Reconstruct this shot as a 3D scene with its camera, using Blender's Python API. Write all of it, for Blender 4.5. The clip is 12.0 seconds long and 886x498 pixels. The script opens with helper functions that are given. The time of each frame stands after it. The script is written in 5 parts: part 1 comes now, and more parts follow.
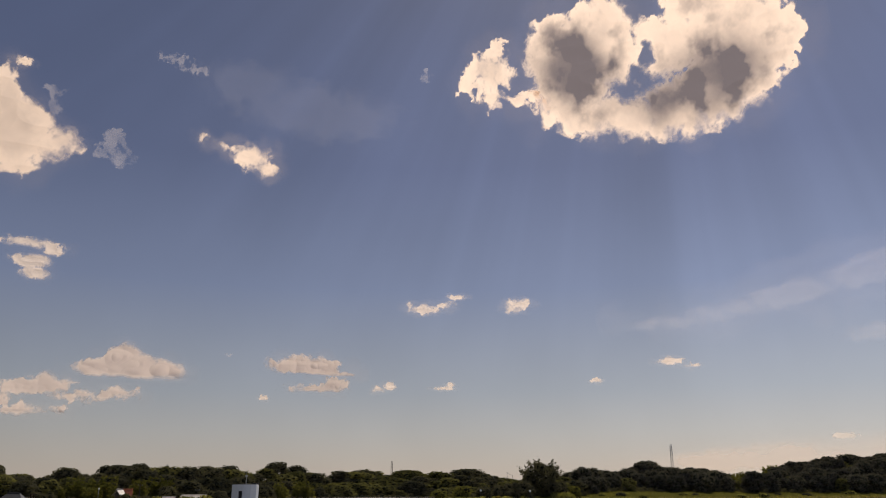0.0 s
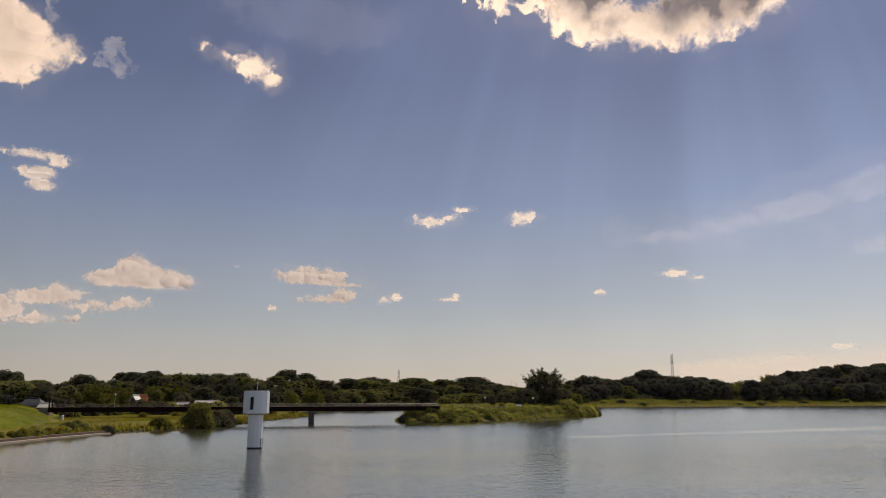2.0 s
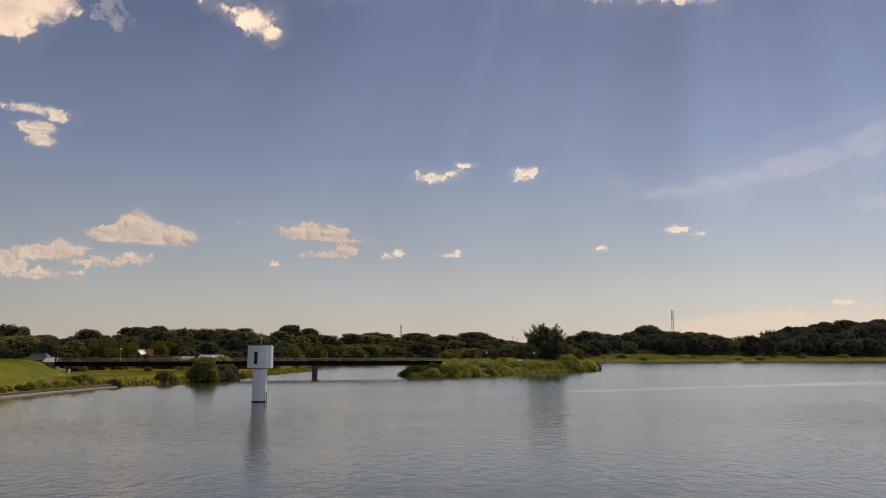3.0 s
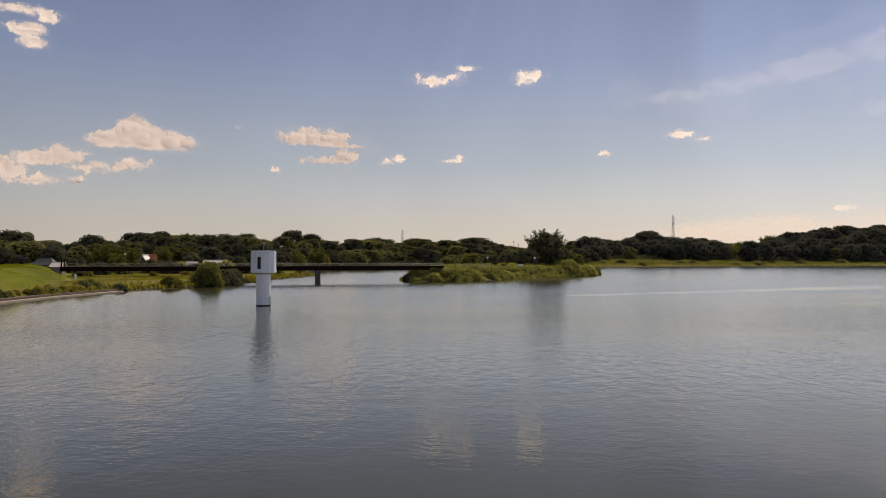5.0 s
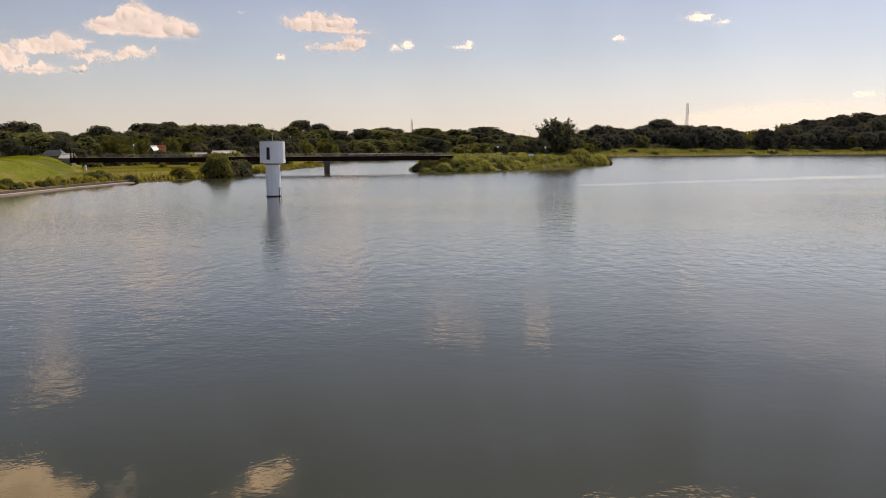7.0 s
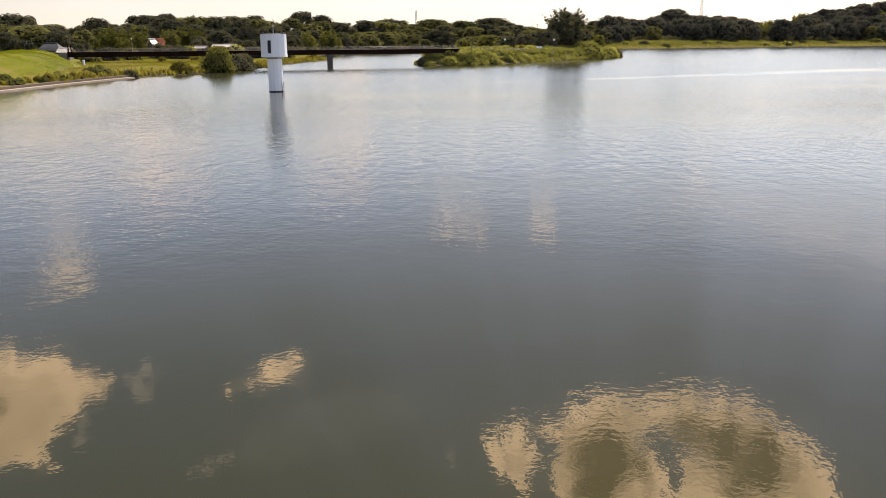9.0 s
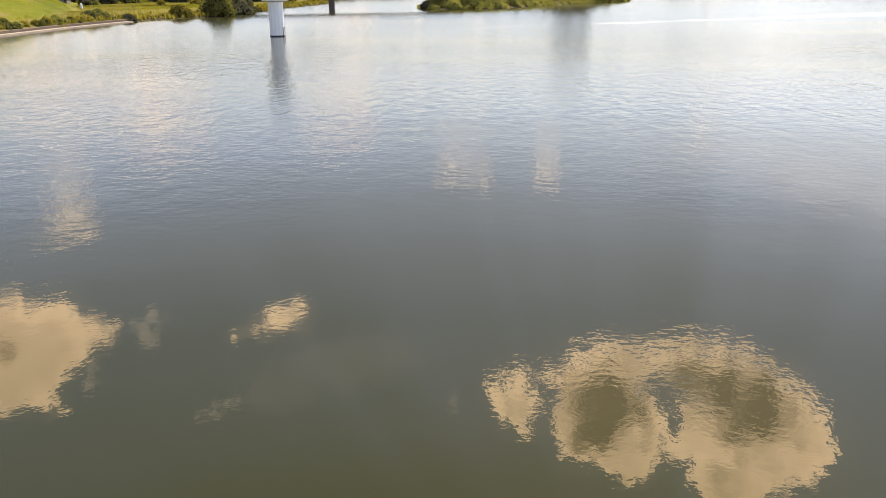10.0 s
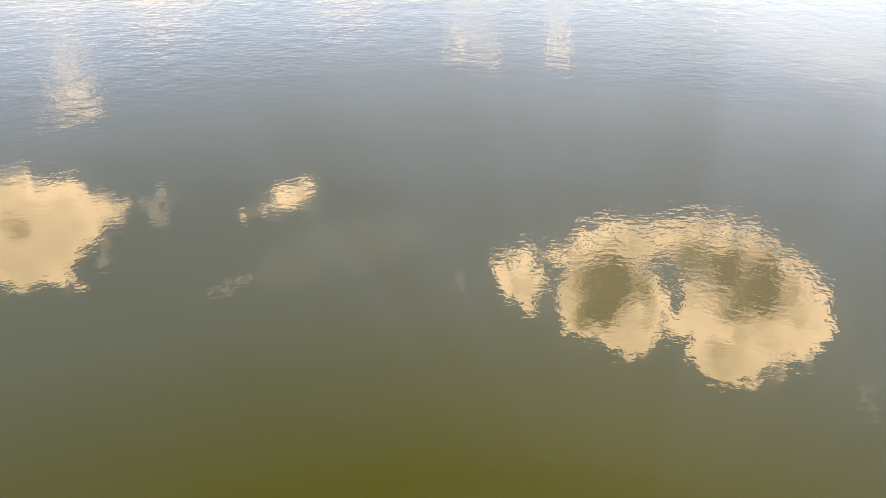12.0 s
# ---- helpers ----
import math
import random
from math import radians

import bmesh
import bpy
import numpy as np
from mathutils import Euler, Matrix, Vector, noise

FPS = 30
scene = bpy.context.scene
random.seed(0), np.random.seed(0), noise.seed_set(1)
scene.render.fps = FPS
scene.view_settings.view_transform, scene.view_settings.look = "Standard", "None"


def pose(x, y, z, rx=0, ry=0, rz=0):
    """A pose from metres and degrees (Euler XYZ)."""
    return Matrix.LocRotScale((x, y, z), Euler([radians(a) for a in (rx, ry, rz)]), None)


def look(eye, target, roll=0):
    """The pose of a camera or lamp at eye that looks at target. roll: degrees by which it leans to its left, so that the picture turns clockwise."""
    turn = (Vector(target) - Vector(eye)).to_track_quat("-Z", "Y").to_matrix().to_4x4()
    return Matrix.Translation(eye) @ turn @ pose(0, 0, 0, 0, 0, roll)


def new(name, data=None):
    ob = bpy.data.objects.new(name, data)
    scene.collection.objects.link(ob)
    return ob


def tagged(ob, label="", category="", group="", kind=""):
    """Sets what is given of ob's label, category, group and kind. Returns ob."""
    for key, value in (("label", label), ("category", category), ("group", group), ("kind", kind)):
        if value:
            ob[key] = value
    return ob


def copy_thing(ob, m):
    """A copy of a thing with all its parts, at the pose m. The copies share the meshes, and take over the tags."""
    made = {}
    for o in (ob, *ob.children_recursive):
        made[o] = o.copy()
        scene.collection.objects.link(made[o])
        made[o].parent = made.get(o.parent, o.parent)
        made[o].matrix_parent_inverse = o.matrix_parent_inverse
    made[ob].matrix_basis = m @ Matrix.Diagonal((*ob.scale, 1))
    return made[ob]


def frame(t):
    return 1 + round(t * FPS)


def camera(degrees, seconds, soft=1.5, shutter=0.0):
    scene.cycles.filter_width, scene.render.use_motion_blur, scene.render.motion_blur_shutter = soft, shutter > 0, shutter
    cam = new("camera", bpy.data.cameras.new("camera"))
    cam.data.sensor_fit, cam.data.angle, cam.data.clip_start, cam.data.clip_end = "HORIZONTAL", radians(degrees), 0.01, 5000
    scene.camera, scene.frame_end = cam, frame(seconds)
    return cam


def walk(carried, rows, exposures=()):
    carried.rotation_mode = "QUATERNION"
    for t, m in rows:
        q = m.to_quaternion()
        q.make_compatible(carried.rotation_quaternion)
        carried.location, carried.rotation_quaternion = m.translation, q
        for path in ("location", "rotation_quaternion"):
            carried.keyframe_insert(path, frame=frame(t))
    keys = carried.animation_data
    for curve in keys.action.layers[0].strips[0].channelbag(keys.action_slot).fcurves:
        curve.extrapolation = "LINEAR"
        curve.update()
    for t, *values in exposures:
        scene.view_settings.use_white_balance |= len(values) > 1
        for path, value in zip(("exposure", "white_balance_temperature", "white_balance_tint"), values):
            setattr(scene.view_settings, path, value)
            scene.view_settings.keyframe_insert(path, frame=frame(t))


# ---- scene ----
# A reservoir seen from its dam: the camera stands still and tilts from the sky down to the water.
EYE = Vector((0.0, 0.0, 7.0))
cam = camera(60.5, 12.0, soft=0.85)
# seconds, yaw to the left, pitch up, lean to the right
TURNS = [
    (0.0, 0.0, 17.63, 0.247), (0.5, 0.071, 16.073, 0.163), (1.0, 0.184, 14.40, 0.136), (1.5, 0.340, 12.723, 0.100),
    (2.0, 0.475, 11.036, 0.03), (2.5, 0.584, 9.361, 0.004), (3.0, 0.628, 7.724, -0.03), (5.0, 0.722, 0.619, -0.024),
    (5.5, 0.900, -1.483, -0.015), (6.0, 1.117, -3.638, 0.01), (6.5, 1.324, -5.656, 0.106), (7.0, 1.482, -7.65, 0.211),
    (9.0, 1.971, -15.42, 0.40), (9.5, 2.138, -17.376, 0.394), (10.0, 2.257, -19.344, 0.36), (10.5, 2.44, -21.391, 0.377),
    (11.0, 2.59, -23.685, 0.42), (11.5, 2.74, -26.079, 0.42), (12.0, 2.94, -28.402, 0.46)]


def aim(yaw, pitch):
    a, b = radians(yaw), radians(pitch)
    return EYE + Vector((-math.sin(a) * math.cos(b), math.cos(a) * math.cos(b), math.sin(b))) * 100


walk(cam, [(t, look(EYE, aim(yaw, pitch), -lean)) for t, yaw, pitch, lean in TURNS],
     exposures=[(0.0, -0.18, 6500, 10), (1.5, -0.06, 6500, 9), (2.0, 0.04, 6500, 8), (2.5, 0.02, 6500, 8), (3.0, 0.05, 6500, 8), (5.0, 0.20, 6500, 9), (5.5, 0.37, 6500, 9), (6.5, 0.46, 6500, 10), (7.0, 0.57, 6500, 10), (9.0, 1.20, 6500, 9),
                (9.5, 1.33, 6500, 7), (10.5, 1.62, 6500, 5), (11.0, 1.62, 6500, 1), (11.5, 1.77, 6500, 1), (12.0, 2.18, 6500, 6)])

# ---- light ----
SUN_AZ, SUN_EL = 18.0, 53.0   # degrees to the right of straight ahead, and up
sun = new("sun", bpy.data.lights.new("sun", "SUN"))
sun.data.energy, sun.data.angle, sun.data.color = 4.3, radians(0.5), (1.0, 0.90, 0.76)
way = Vector((math.sin(radians(SUN_AZ)) * math.cos(radians(SUN_EL)), math.cos(radians(SUN_AZ)) * math.cos(radians(SUN_EL)), math.sin(radians(SUN_EL))))
sun.matrix_world = look(way * 200, (0, 0, 0))

world = bpy.data.worlds.new("sky")
scene.world = world
world.use_nodes = True
wt = world.node_tree
wt.nodes.clear()


def ramp_node(tree, stops, interpolation="LINEAR"):
    node = tree.nodes.new("ShaderNodeValToRGB")
    node.color_ramp.interpolation = interpolation
    els = node.color_ramp.elements
    while len(els) < len(stops):
        els.new(0.5)
    for el, (p, c) in zip(els, stops):
        el.position, el.color = p, (*c, 1) if len(c) == 3 else c
    return node


w_out, w_bg = wt.nodes.new("ShaderNodeOutputWorld"), wt.nodes.new("ShaderNodeBackground")
w_co, w_sep = wt.nodes.new("ShaderNodeTexCoord"), wt.nodes.new("ShaderNodeSeparateXYZ")
w_sky = wt.nodes.new("ShaderNodeTexSky")
w_sky.sky_type, w_sky.sun_disc = "NISHITA", False
w_sky.sun_elevation, w_sky.sun_rotation = radians(SUN_EL), radians(SUN_AZ)
w_sky.dust_density, w_sky.air_density = 2.0, 1.0
# summer haze: milky and warm near the horizon, deep slate blue above
w_haze = ramp_node(wt, [(0.0, (0.545, 0.450, 0.375)), (0.035, (0.480, 0.430, 0.385)), (0.07, (0.415, 0.402, 0.395)), (0.12, (0.321, 0.340, 0.382)), (0.25, (0.183, 0.217, 0.335)),
                        (0.40, (0.104, 0.127, 0.230)), (0.60, (0.072, 0.092, 0.178)), (1.0, (0.10, 0.115, 0.17))])
# the haze is brighter towards the sunny side
w_side, w_lit = wt.nodes.new("ShaderNodeMath"), wt.nodes.new("ShaderNodeMix")
w_side.operation = "MULTIPLY_ADD"
w_side.inputs[1].default_value, w_side.inputs[2].default_value = 0.37, 0.98
w_lit.data_type, w_lit.blend_type = "RGBA", "MULTIPLY"
w_lit.inputs[0].default_value = 1.0
wt.links.new(w_sep.outputs[0], w_side.inputs[0])
# faint unevenness of the haze
w_patch, w_even, w_times = wt.nodes.new("ShaderNodeTexNoise"), wt.nodes.new("ShaderNodeMath"), wt.nodes.new("ShaderNodeMath")
w_patch.inputs["Scale"].default_value, w_patch.inputs["Detail"].default_value = 3.5, 4.0
w_even.operation, w_times.operation = "MULTIPLY_ADD", "MULTIPLY"
w_even.inputs[1].default_value, w_even.inputs[2].default_value = 0.34, 0.83
wt.links.new(w_co.outputs["Generated"], w_patch.inputs["Vector"])
wt.links.new(w_patch.outputs[0], w_even.inputs[0])
wt.links.new(w_even.outputs[0], w_times.inputs[0])
wt.links.new(w_side.outputs[0], w_times.inputs[1])
# faint shafts of light spread from the sun below the big cloud
e1 = way.cross(Vector((0, 0, 1))).normalized()
e2 = way.cross(e1).normalized()


def w_dot(v):
    n = wt.nodes.new("ShaderNodeVectorMath")
    n.operation = "DOT_PRODUCT"
    n.inputs[1].default_value = v
    wt.links.new(w_co.outputs["Generated"], n.inputs[0])
    return n.outputs["Value"]


def w_calc(op, a, b=0.0, c=0.0):
    n = wt.nodes.new("ShaderNodeMath")
    n.operation = op
    for sock, v in zip(n.inputs, (a, b, c)):
        if isinstance(v, (int, float)):
            sock.default_value = v
        else:
            wt.links.new(v, sock)
    return n.outputs[0]


w_shaft = wt.nodes.new("ShaderNodeTexNoise")
w_shaft.noise_dimensions = "1D"
w_shaft.inputs["Scale"].default_value, w_shaft.inputs["Detail"].default_value = 5.0, 3.0
wt.links.new(w_calc("ARCTAN2", w_dot(e1), w_dot(e2)), w_shaft.inputs["W"])
w_fade = wt.nodes.new("ShaderNodeMapRange")
w_fade.interpolation_type = "SMOOTHSTEP"
for i, v in enumerate((0.62, 0.88, 0.0, 0.6)):
    w_fade.inputs[i + 1].default_value = v
wt.links.new(w_dot(way), w_fade.inputs[0])
w_beam = w_calc("MULTIPLY_ADD", w_calc("SUBTRACT", w_shaft.outputs[0], 0.5), w_fade.outputs[0], 1.0)
wt.links.new(w_calc("MULTIPLY", w_times.outputs[0], w_beam), w_lit.inputs[7])
wt.links.new(w_haze.outputs[0], w_lit.inputs[6])
w_mix = wt.nodes.new("ShaderNodeMix")
w_mix.data_type, w_mix.blend_type = "RGBA", "ADD"
w_mix.inputs[0].default_value = 0.010
w_bg.inputs[1].default_value = 1.0
for a, b in ((w_co.outputs["Generated"], w_sep.inputs[0]), (w_sep.outputs[2], w_haze.inputs[0]), (w_lit.outputs[2], w_mix.inputs[6]),
             (w_sky.outputs[0], w_mix.inputs[7]), (w_mix.outputs[2], w_bg.inputs[0]), (w_bg.outputs[0], w_out.inputs[0])):
    wt.links.new(a, b)


# ---- materials ----
def material(name):
    m = bpy.data.materials.new(name)
    m.use_nodes = True
    t = m.node_tree
    t.nodes.clear()
    out = t.nodes.new("ShaderNodeOutputMaterial")
    return m, t, out


def node(t, kind, **inputs):
    n = t.nodes.new(kind)
    for k, v in inputs.items():
        n.inputs[k.replace("_", " ")].default_value = v
    return n


def noise_node(t, scale, detail=4.0, rough=0.55, coords="Object", stretch=(1, 1, 1)):
    co, mp = t.nodes.new("ShaderNodeTexCoord"), t.nodes.new("ShaderNodeMapping")
    mp.inputs["Scale"].default_value = stretch
    n = t.nodes.new("ShaderNodeTexNoise")
    n.inputs["Scale"].default_value, n.inputs["Detail"].default_value, n.inputs["Roughness"].default_value = scale, detail, rough
    t.links.new(co.outputs[coords], mp.inputs[0])
    t.links.new(mp.outputs[0], n.inputs["Vector"])
    return n


def mixed(t, fac, a, b, blend="MIX"):
    n = t.nodes.new("ShaderNodeMix")
    n.data_type, n.blend_type = "RGBA", blend
    for sock, v in ((n.inputs[0], fac), (n.inputs[6], a), (n.inputs[7], b)):
        if isinstance(v, (int, float)):
            sock.default_value = v
        elif isinstance(v, tuple):
            sock.default_value = (*v, 1)
        else:
            t.links.new(v, sock)
    return n.outputs[2]


def calc(t, op, a, b=0.0, c=0.0, clamp=False):
    n = t.nodes.new("ShaderNodeMath")
    n.operation, n.use_clamp = op, clamp
    for sock, v in zip(n.inputs, (a, b, c)):
        if isinstance(v, (int, float)):
            sock.default_value = v
        else:
            t.links.new(v, sock)
    return n.outputs[0]


def span(t, v, lo, hi, to_lo=0.0, to_hi=1.0):
    n = t.nodes.new("ShaderNodeMapRange")
    n.interpolation_type = "SMOOTHSTEP"
    t.links.new(v, n.inputs[0])
    for i, x in enumerate((lo, hi, to_lo, to_hi)):
        n.inputs[i + 1].default_value = x
    return n.outputs[0]


def plain(name, c1, c2, rough=0.8, scale=0.8, fine=12.0, bump=0.02, metal=0.0, streak=False, shine=0.5):
    """A worn surface: two colours mixed by coarse and fine noise, with fine relief."""
    m, t, out = material(name)
    coarse = noise_node(t, scale, 5, 0.6, stretch=(1, 1, 0.25) if streak else (1, 1, 1))
    small = noise_node(t, fine, 4, 0.6)
    col = mixed(t, span(t, coarse.outputs[0], 0.35, 0.68), c1, c2)
    col = mixed(t, 0.5, col, mixed(t, small.outputs[0], tuple(0.7 * v for v in c1), tuple(min(1, 1.2 * v) for v in c2)))
    b = node(t, "ShaderNodeBsdfPrincipled", Roughness=rough, Metallic=metal)
    b.inputs["Specular IOR Level"].default_value = shine
    bp = t.nodes.new("ShaderNodeBump")
    bp.inputs["Strength"].default_value, bp.inputs["Distance"].default_value = 0.6, bump
    t.links.new(small.outputs[0], bp.inputs["Height"])
    t.links.new(bp.outputs[0], b.inputs["Normal"])
    t.links.new(col, b.inputs["Base Color"])
    t.links.new(b.outputs[0], out.inputs[0])
    return m


def leafy(name, dark, light, through_light=0.35, patch=0.15):
    """Leaves: varied from tree to tree, clump to clump and leaf to leaf, and letting sun through."""
    m, t, out = material(name)
    info, geo = t.nodes.new("ShaderNodeObjectInfo"), t.nodes.new("ShaderNodeNewGeometry")
    n = noise_node(t, patch, 3, 0.6)
    f = calc(t, "MULTIPLY", geo.outputs["Random Per Island"], 0.3)
    f = calc(t, "ADD", f, calc(t, "MULTIPLY", info.outputs["Random"], 0.6))
    f = calc(t, "ADD", f, calc(t, "MULTIPLY_ADD", n.outputs[0], 1.0, -0.45), clamp=True)
    col = mixed(t, f, dark, light)
    d, tr, mx = node(t, "ShaderNodeBsdfDiffuse", Roughness=0.6), t.nodes.new("ShaderNodeBsdfTranslucent"), node(t, "ShaderNodeMixShader", Fac=through_light)
    t.links.new(col, d.inputs["Color"])
    t.links.new(mixed(t, 1.0, col, (1.0, 1.0, 0.55), "MULTIPLY"), tr.inputs[0])
    t.links.new(d.outputs[0], mx.inputs[1])
    t.links.new(tr.outputs[0], mx.inputs[2])
    t.links.new(mx.outputs[0], out.inputs[0])
    return m


M_TREE = leafy("leaves_dark", (0.062, 0.062, 0.046), (0.205, 0.185, 0.115), through_light=0.28)
# aerial haze put into a paler, greyer leaf colour for the far hill
M_HAZED_LEAF = leafy("leaves_hazed", (0.085, 0.080, 0.075), (0.215, 0.195, 0.150), through_light=0.22)
M_OLIVE = leafy("leaves_olive", (0.098, 0.098, 0.046), (0.30, 0.275, 0.110), through_light=0.36)
M_BAMBOO = leafy("leaves_bamboo", (0.085, 0.088, 0.026), (0.26, 0.24, 0.075), through_light=0.42)
M_VINE = leafy("leaves_vine", (0.092, 0.098, 0.034), (0.46, 0.425, 0.135), patch=0.3, through_light=0.45)
M_GRASS = leafy("grass_blades", (0.095, 0.112, 0.006), (0.23, 0.232, 0.014), patch=0.08, through_light=0.6)
M_MARSH = leafy("marsh_blades", (0.125, 0.120, 0.036), (0.28, 0.25, 0.085), patch=0.03, through_light=0.45)
M_REED = leafy("reed_blades", (0.150, 0.130, 0.028), (0.41, 0.335, 0.082), patch=0.1, through_light=0.5)
M_BARK = plain("bark", (0.05, 0.04, 0.03), (0.10, 0.08, 0.06), 0.9, 1.5, 9.0)
# filler for crowns: its dark colour stands for the shade among leaves
M_SHADE_CORE = leafy("crown_shade_fill", (0.024, 0.026, 0.020), (0.044, 0.046, 0.030), through_light=0.05, patch=0.7)
M_WHITE = plain("white_paint", (0.80, 0.81, 0.82), (0.70, 0.72, 0.74), 0.6, 0.9, 9.0, 0.004, streak=True)
M_DARK = plain("dark_opening", (0.012, 0.012, 0.014), (0.02, 0.02, 0.022), 0.6)
M_CONC = plain("concrete", (0.38, 0.36, 0.33), (0.26, 0.24, 0.22), 0.9, 0.6, 6.0, 0.02, streak=True)
M_PIER = plain("stained_concrete", (0.13, 0.11, 0.095), (0.075, 0.063, 0.055), 0.9, 0.6, 6.0, 0.02, streak=True)
M_LEDGE = plain("pale_ledge", (0.33, 0.26, 0.20), (0.21, 0.165, 0.125), 0.9, 0.5, 5.0, 0.02)
M_STONE = plain("weathered_revetment", (0.13, 0.085, 0.058), (0.065, 0.045, 0.032), 0.9, 0.5, 5.0, 0.03)
M_GIRDER = plain("brown_steel", (0.012, 0.006, 0.004), (0.022, 0.011, 0.008), 0.8, 0.7, 6.0, 0.004, streak=True, shine=0.05)
M_STEEL = plain("galvanised_steel", (0.42, 0.43, 0.44), (0.32, 0.33, 0.34), 0.45, 0.8, 8.0, 0.003, 0.6)
M_RAIL = plain("brown_rail", (0.060, 0.043, 0.030), (0.10, 0.075, 0.055), 0.6, 0.8, 8.0, 0.003)
M_GREYSTEEL = plain("dull_grey_steel", (0.16, 0.16, 0.16), (0.11, 0.11, 0.11), 0.7, 0.8, 8.0, 0.003)
M_TILE = plain("grey_roof_tile", (0.026, 0.027, 0.030), (0.048, 0.047, 0.049), 0.5, 0.8, 4.0, 0.03)
M_WALL = plain("house_plaster", (0.24, 0.205, 0.165), (0.17, 0.15, 0.125), 0.85, 0.5, 6.0)
M_ORANGE = plain("orange_roof", (0.62, 0.20, 0.09), (0.50, 0.16, 0.07), 0.6, 0.6, 5.0)
M_LIGHTROOF = plain("pale_metal_roof", (0.68, 0.60, 0.52), (0.58, 0.52, 0.46), 0.45, 0.6, 5.0)
M_GLASS = plain("dark_window_glass", (0.03, 0.035, 0.04), (0.05, 0.055, 0.06), 0.12, 0.6, 3.0, 0.0)
M_PATH = plain("pale_gravel", (0.40, 0.36, 0.28), (0.30, 0.28, 0.22), 0.95, 0.3, 4.0)


def ground_material():
    m, t, out = material("ground")
    big, mid, fine = noise_node(t, 0.05, 5, 0.65, stretch=(1.6, 0.7, 1)), noise_node(t, 0.3, 5, 0.65, stretch=(1.5, 0.7, 1)), noise_node(t, 3.0, 4, 0.7)
    col = mixed(t, span(t, big.outputs[0], 0.35, 0.65), (0.054, 0.068, 0.003), (0.130, 0.134, 0.006))
    col = mixed(t, span(t, mid.outputs[0], 0.50, 0.68), col, (0.165, 0.125, 0.040))
    col = mixed(t, 0.6, col, mixed(t, fine.outputs[0], (0.4, 0.4, 0.4), (1.5, 1.5, 1.5)), "MULTIPLY")
    geo, sep = t.nodes.new("ShaderNodeNewGeometry"), t.nodes.new("ShaderNodeSeparateXYZ")
    t.links.new(geo.outputs["Position"], sep.inputs[0])
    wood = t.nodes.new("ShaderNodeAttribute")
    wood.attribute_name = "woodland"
    # much darker dull green under the woods and on the island
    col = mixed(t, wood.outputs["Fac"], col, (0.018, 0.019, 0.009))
    # dry olive grass low on the bank
    col = mixed(t, calc(t, "MULTIPLY", span(t, sep.outputs[2], 2.2, 1.1), span(t, mid.outputs[0], 0.25, 0.6)), col, (0.150, 0.112, 0.032))
    # bare mud at and under the waterline
    col = mixed(t, span(t, sep.outputs[2], 0.45, 0.05), col, (0.055, 0.045, 0.028))
    b = node(t, "ShaderNodeBsdfPrincipled", Roughness=0.95)
    b.inputs["Specular IOR Level"].default_value = 0.1
    bp = node(t, "ShaderNodeBump", Strength=0.8, Distance=0.25)
    t.links.new(fine.outputs[0], bp.inputs["Height"])
    t.links.new(bp.outputs[0], b.inputs["Normal"])
    t.links.new(col, b.inputs["Base Color"])
    t.links.new(b.outputs[0], out.inputs[0])
    return m


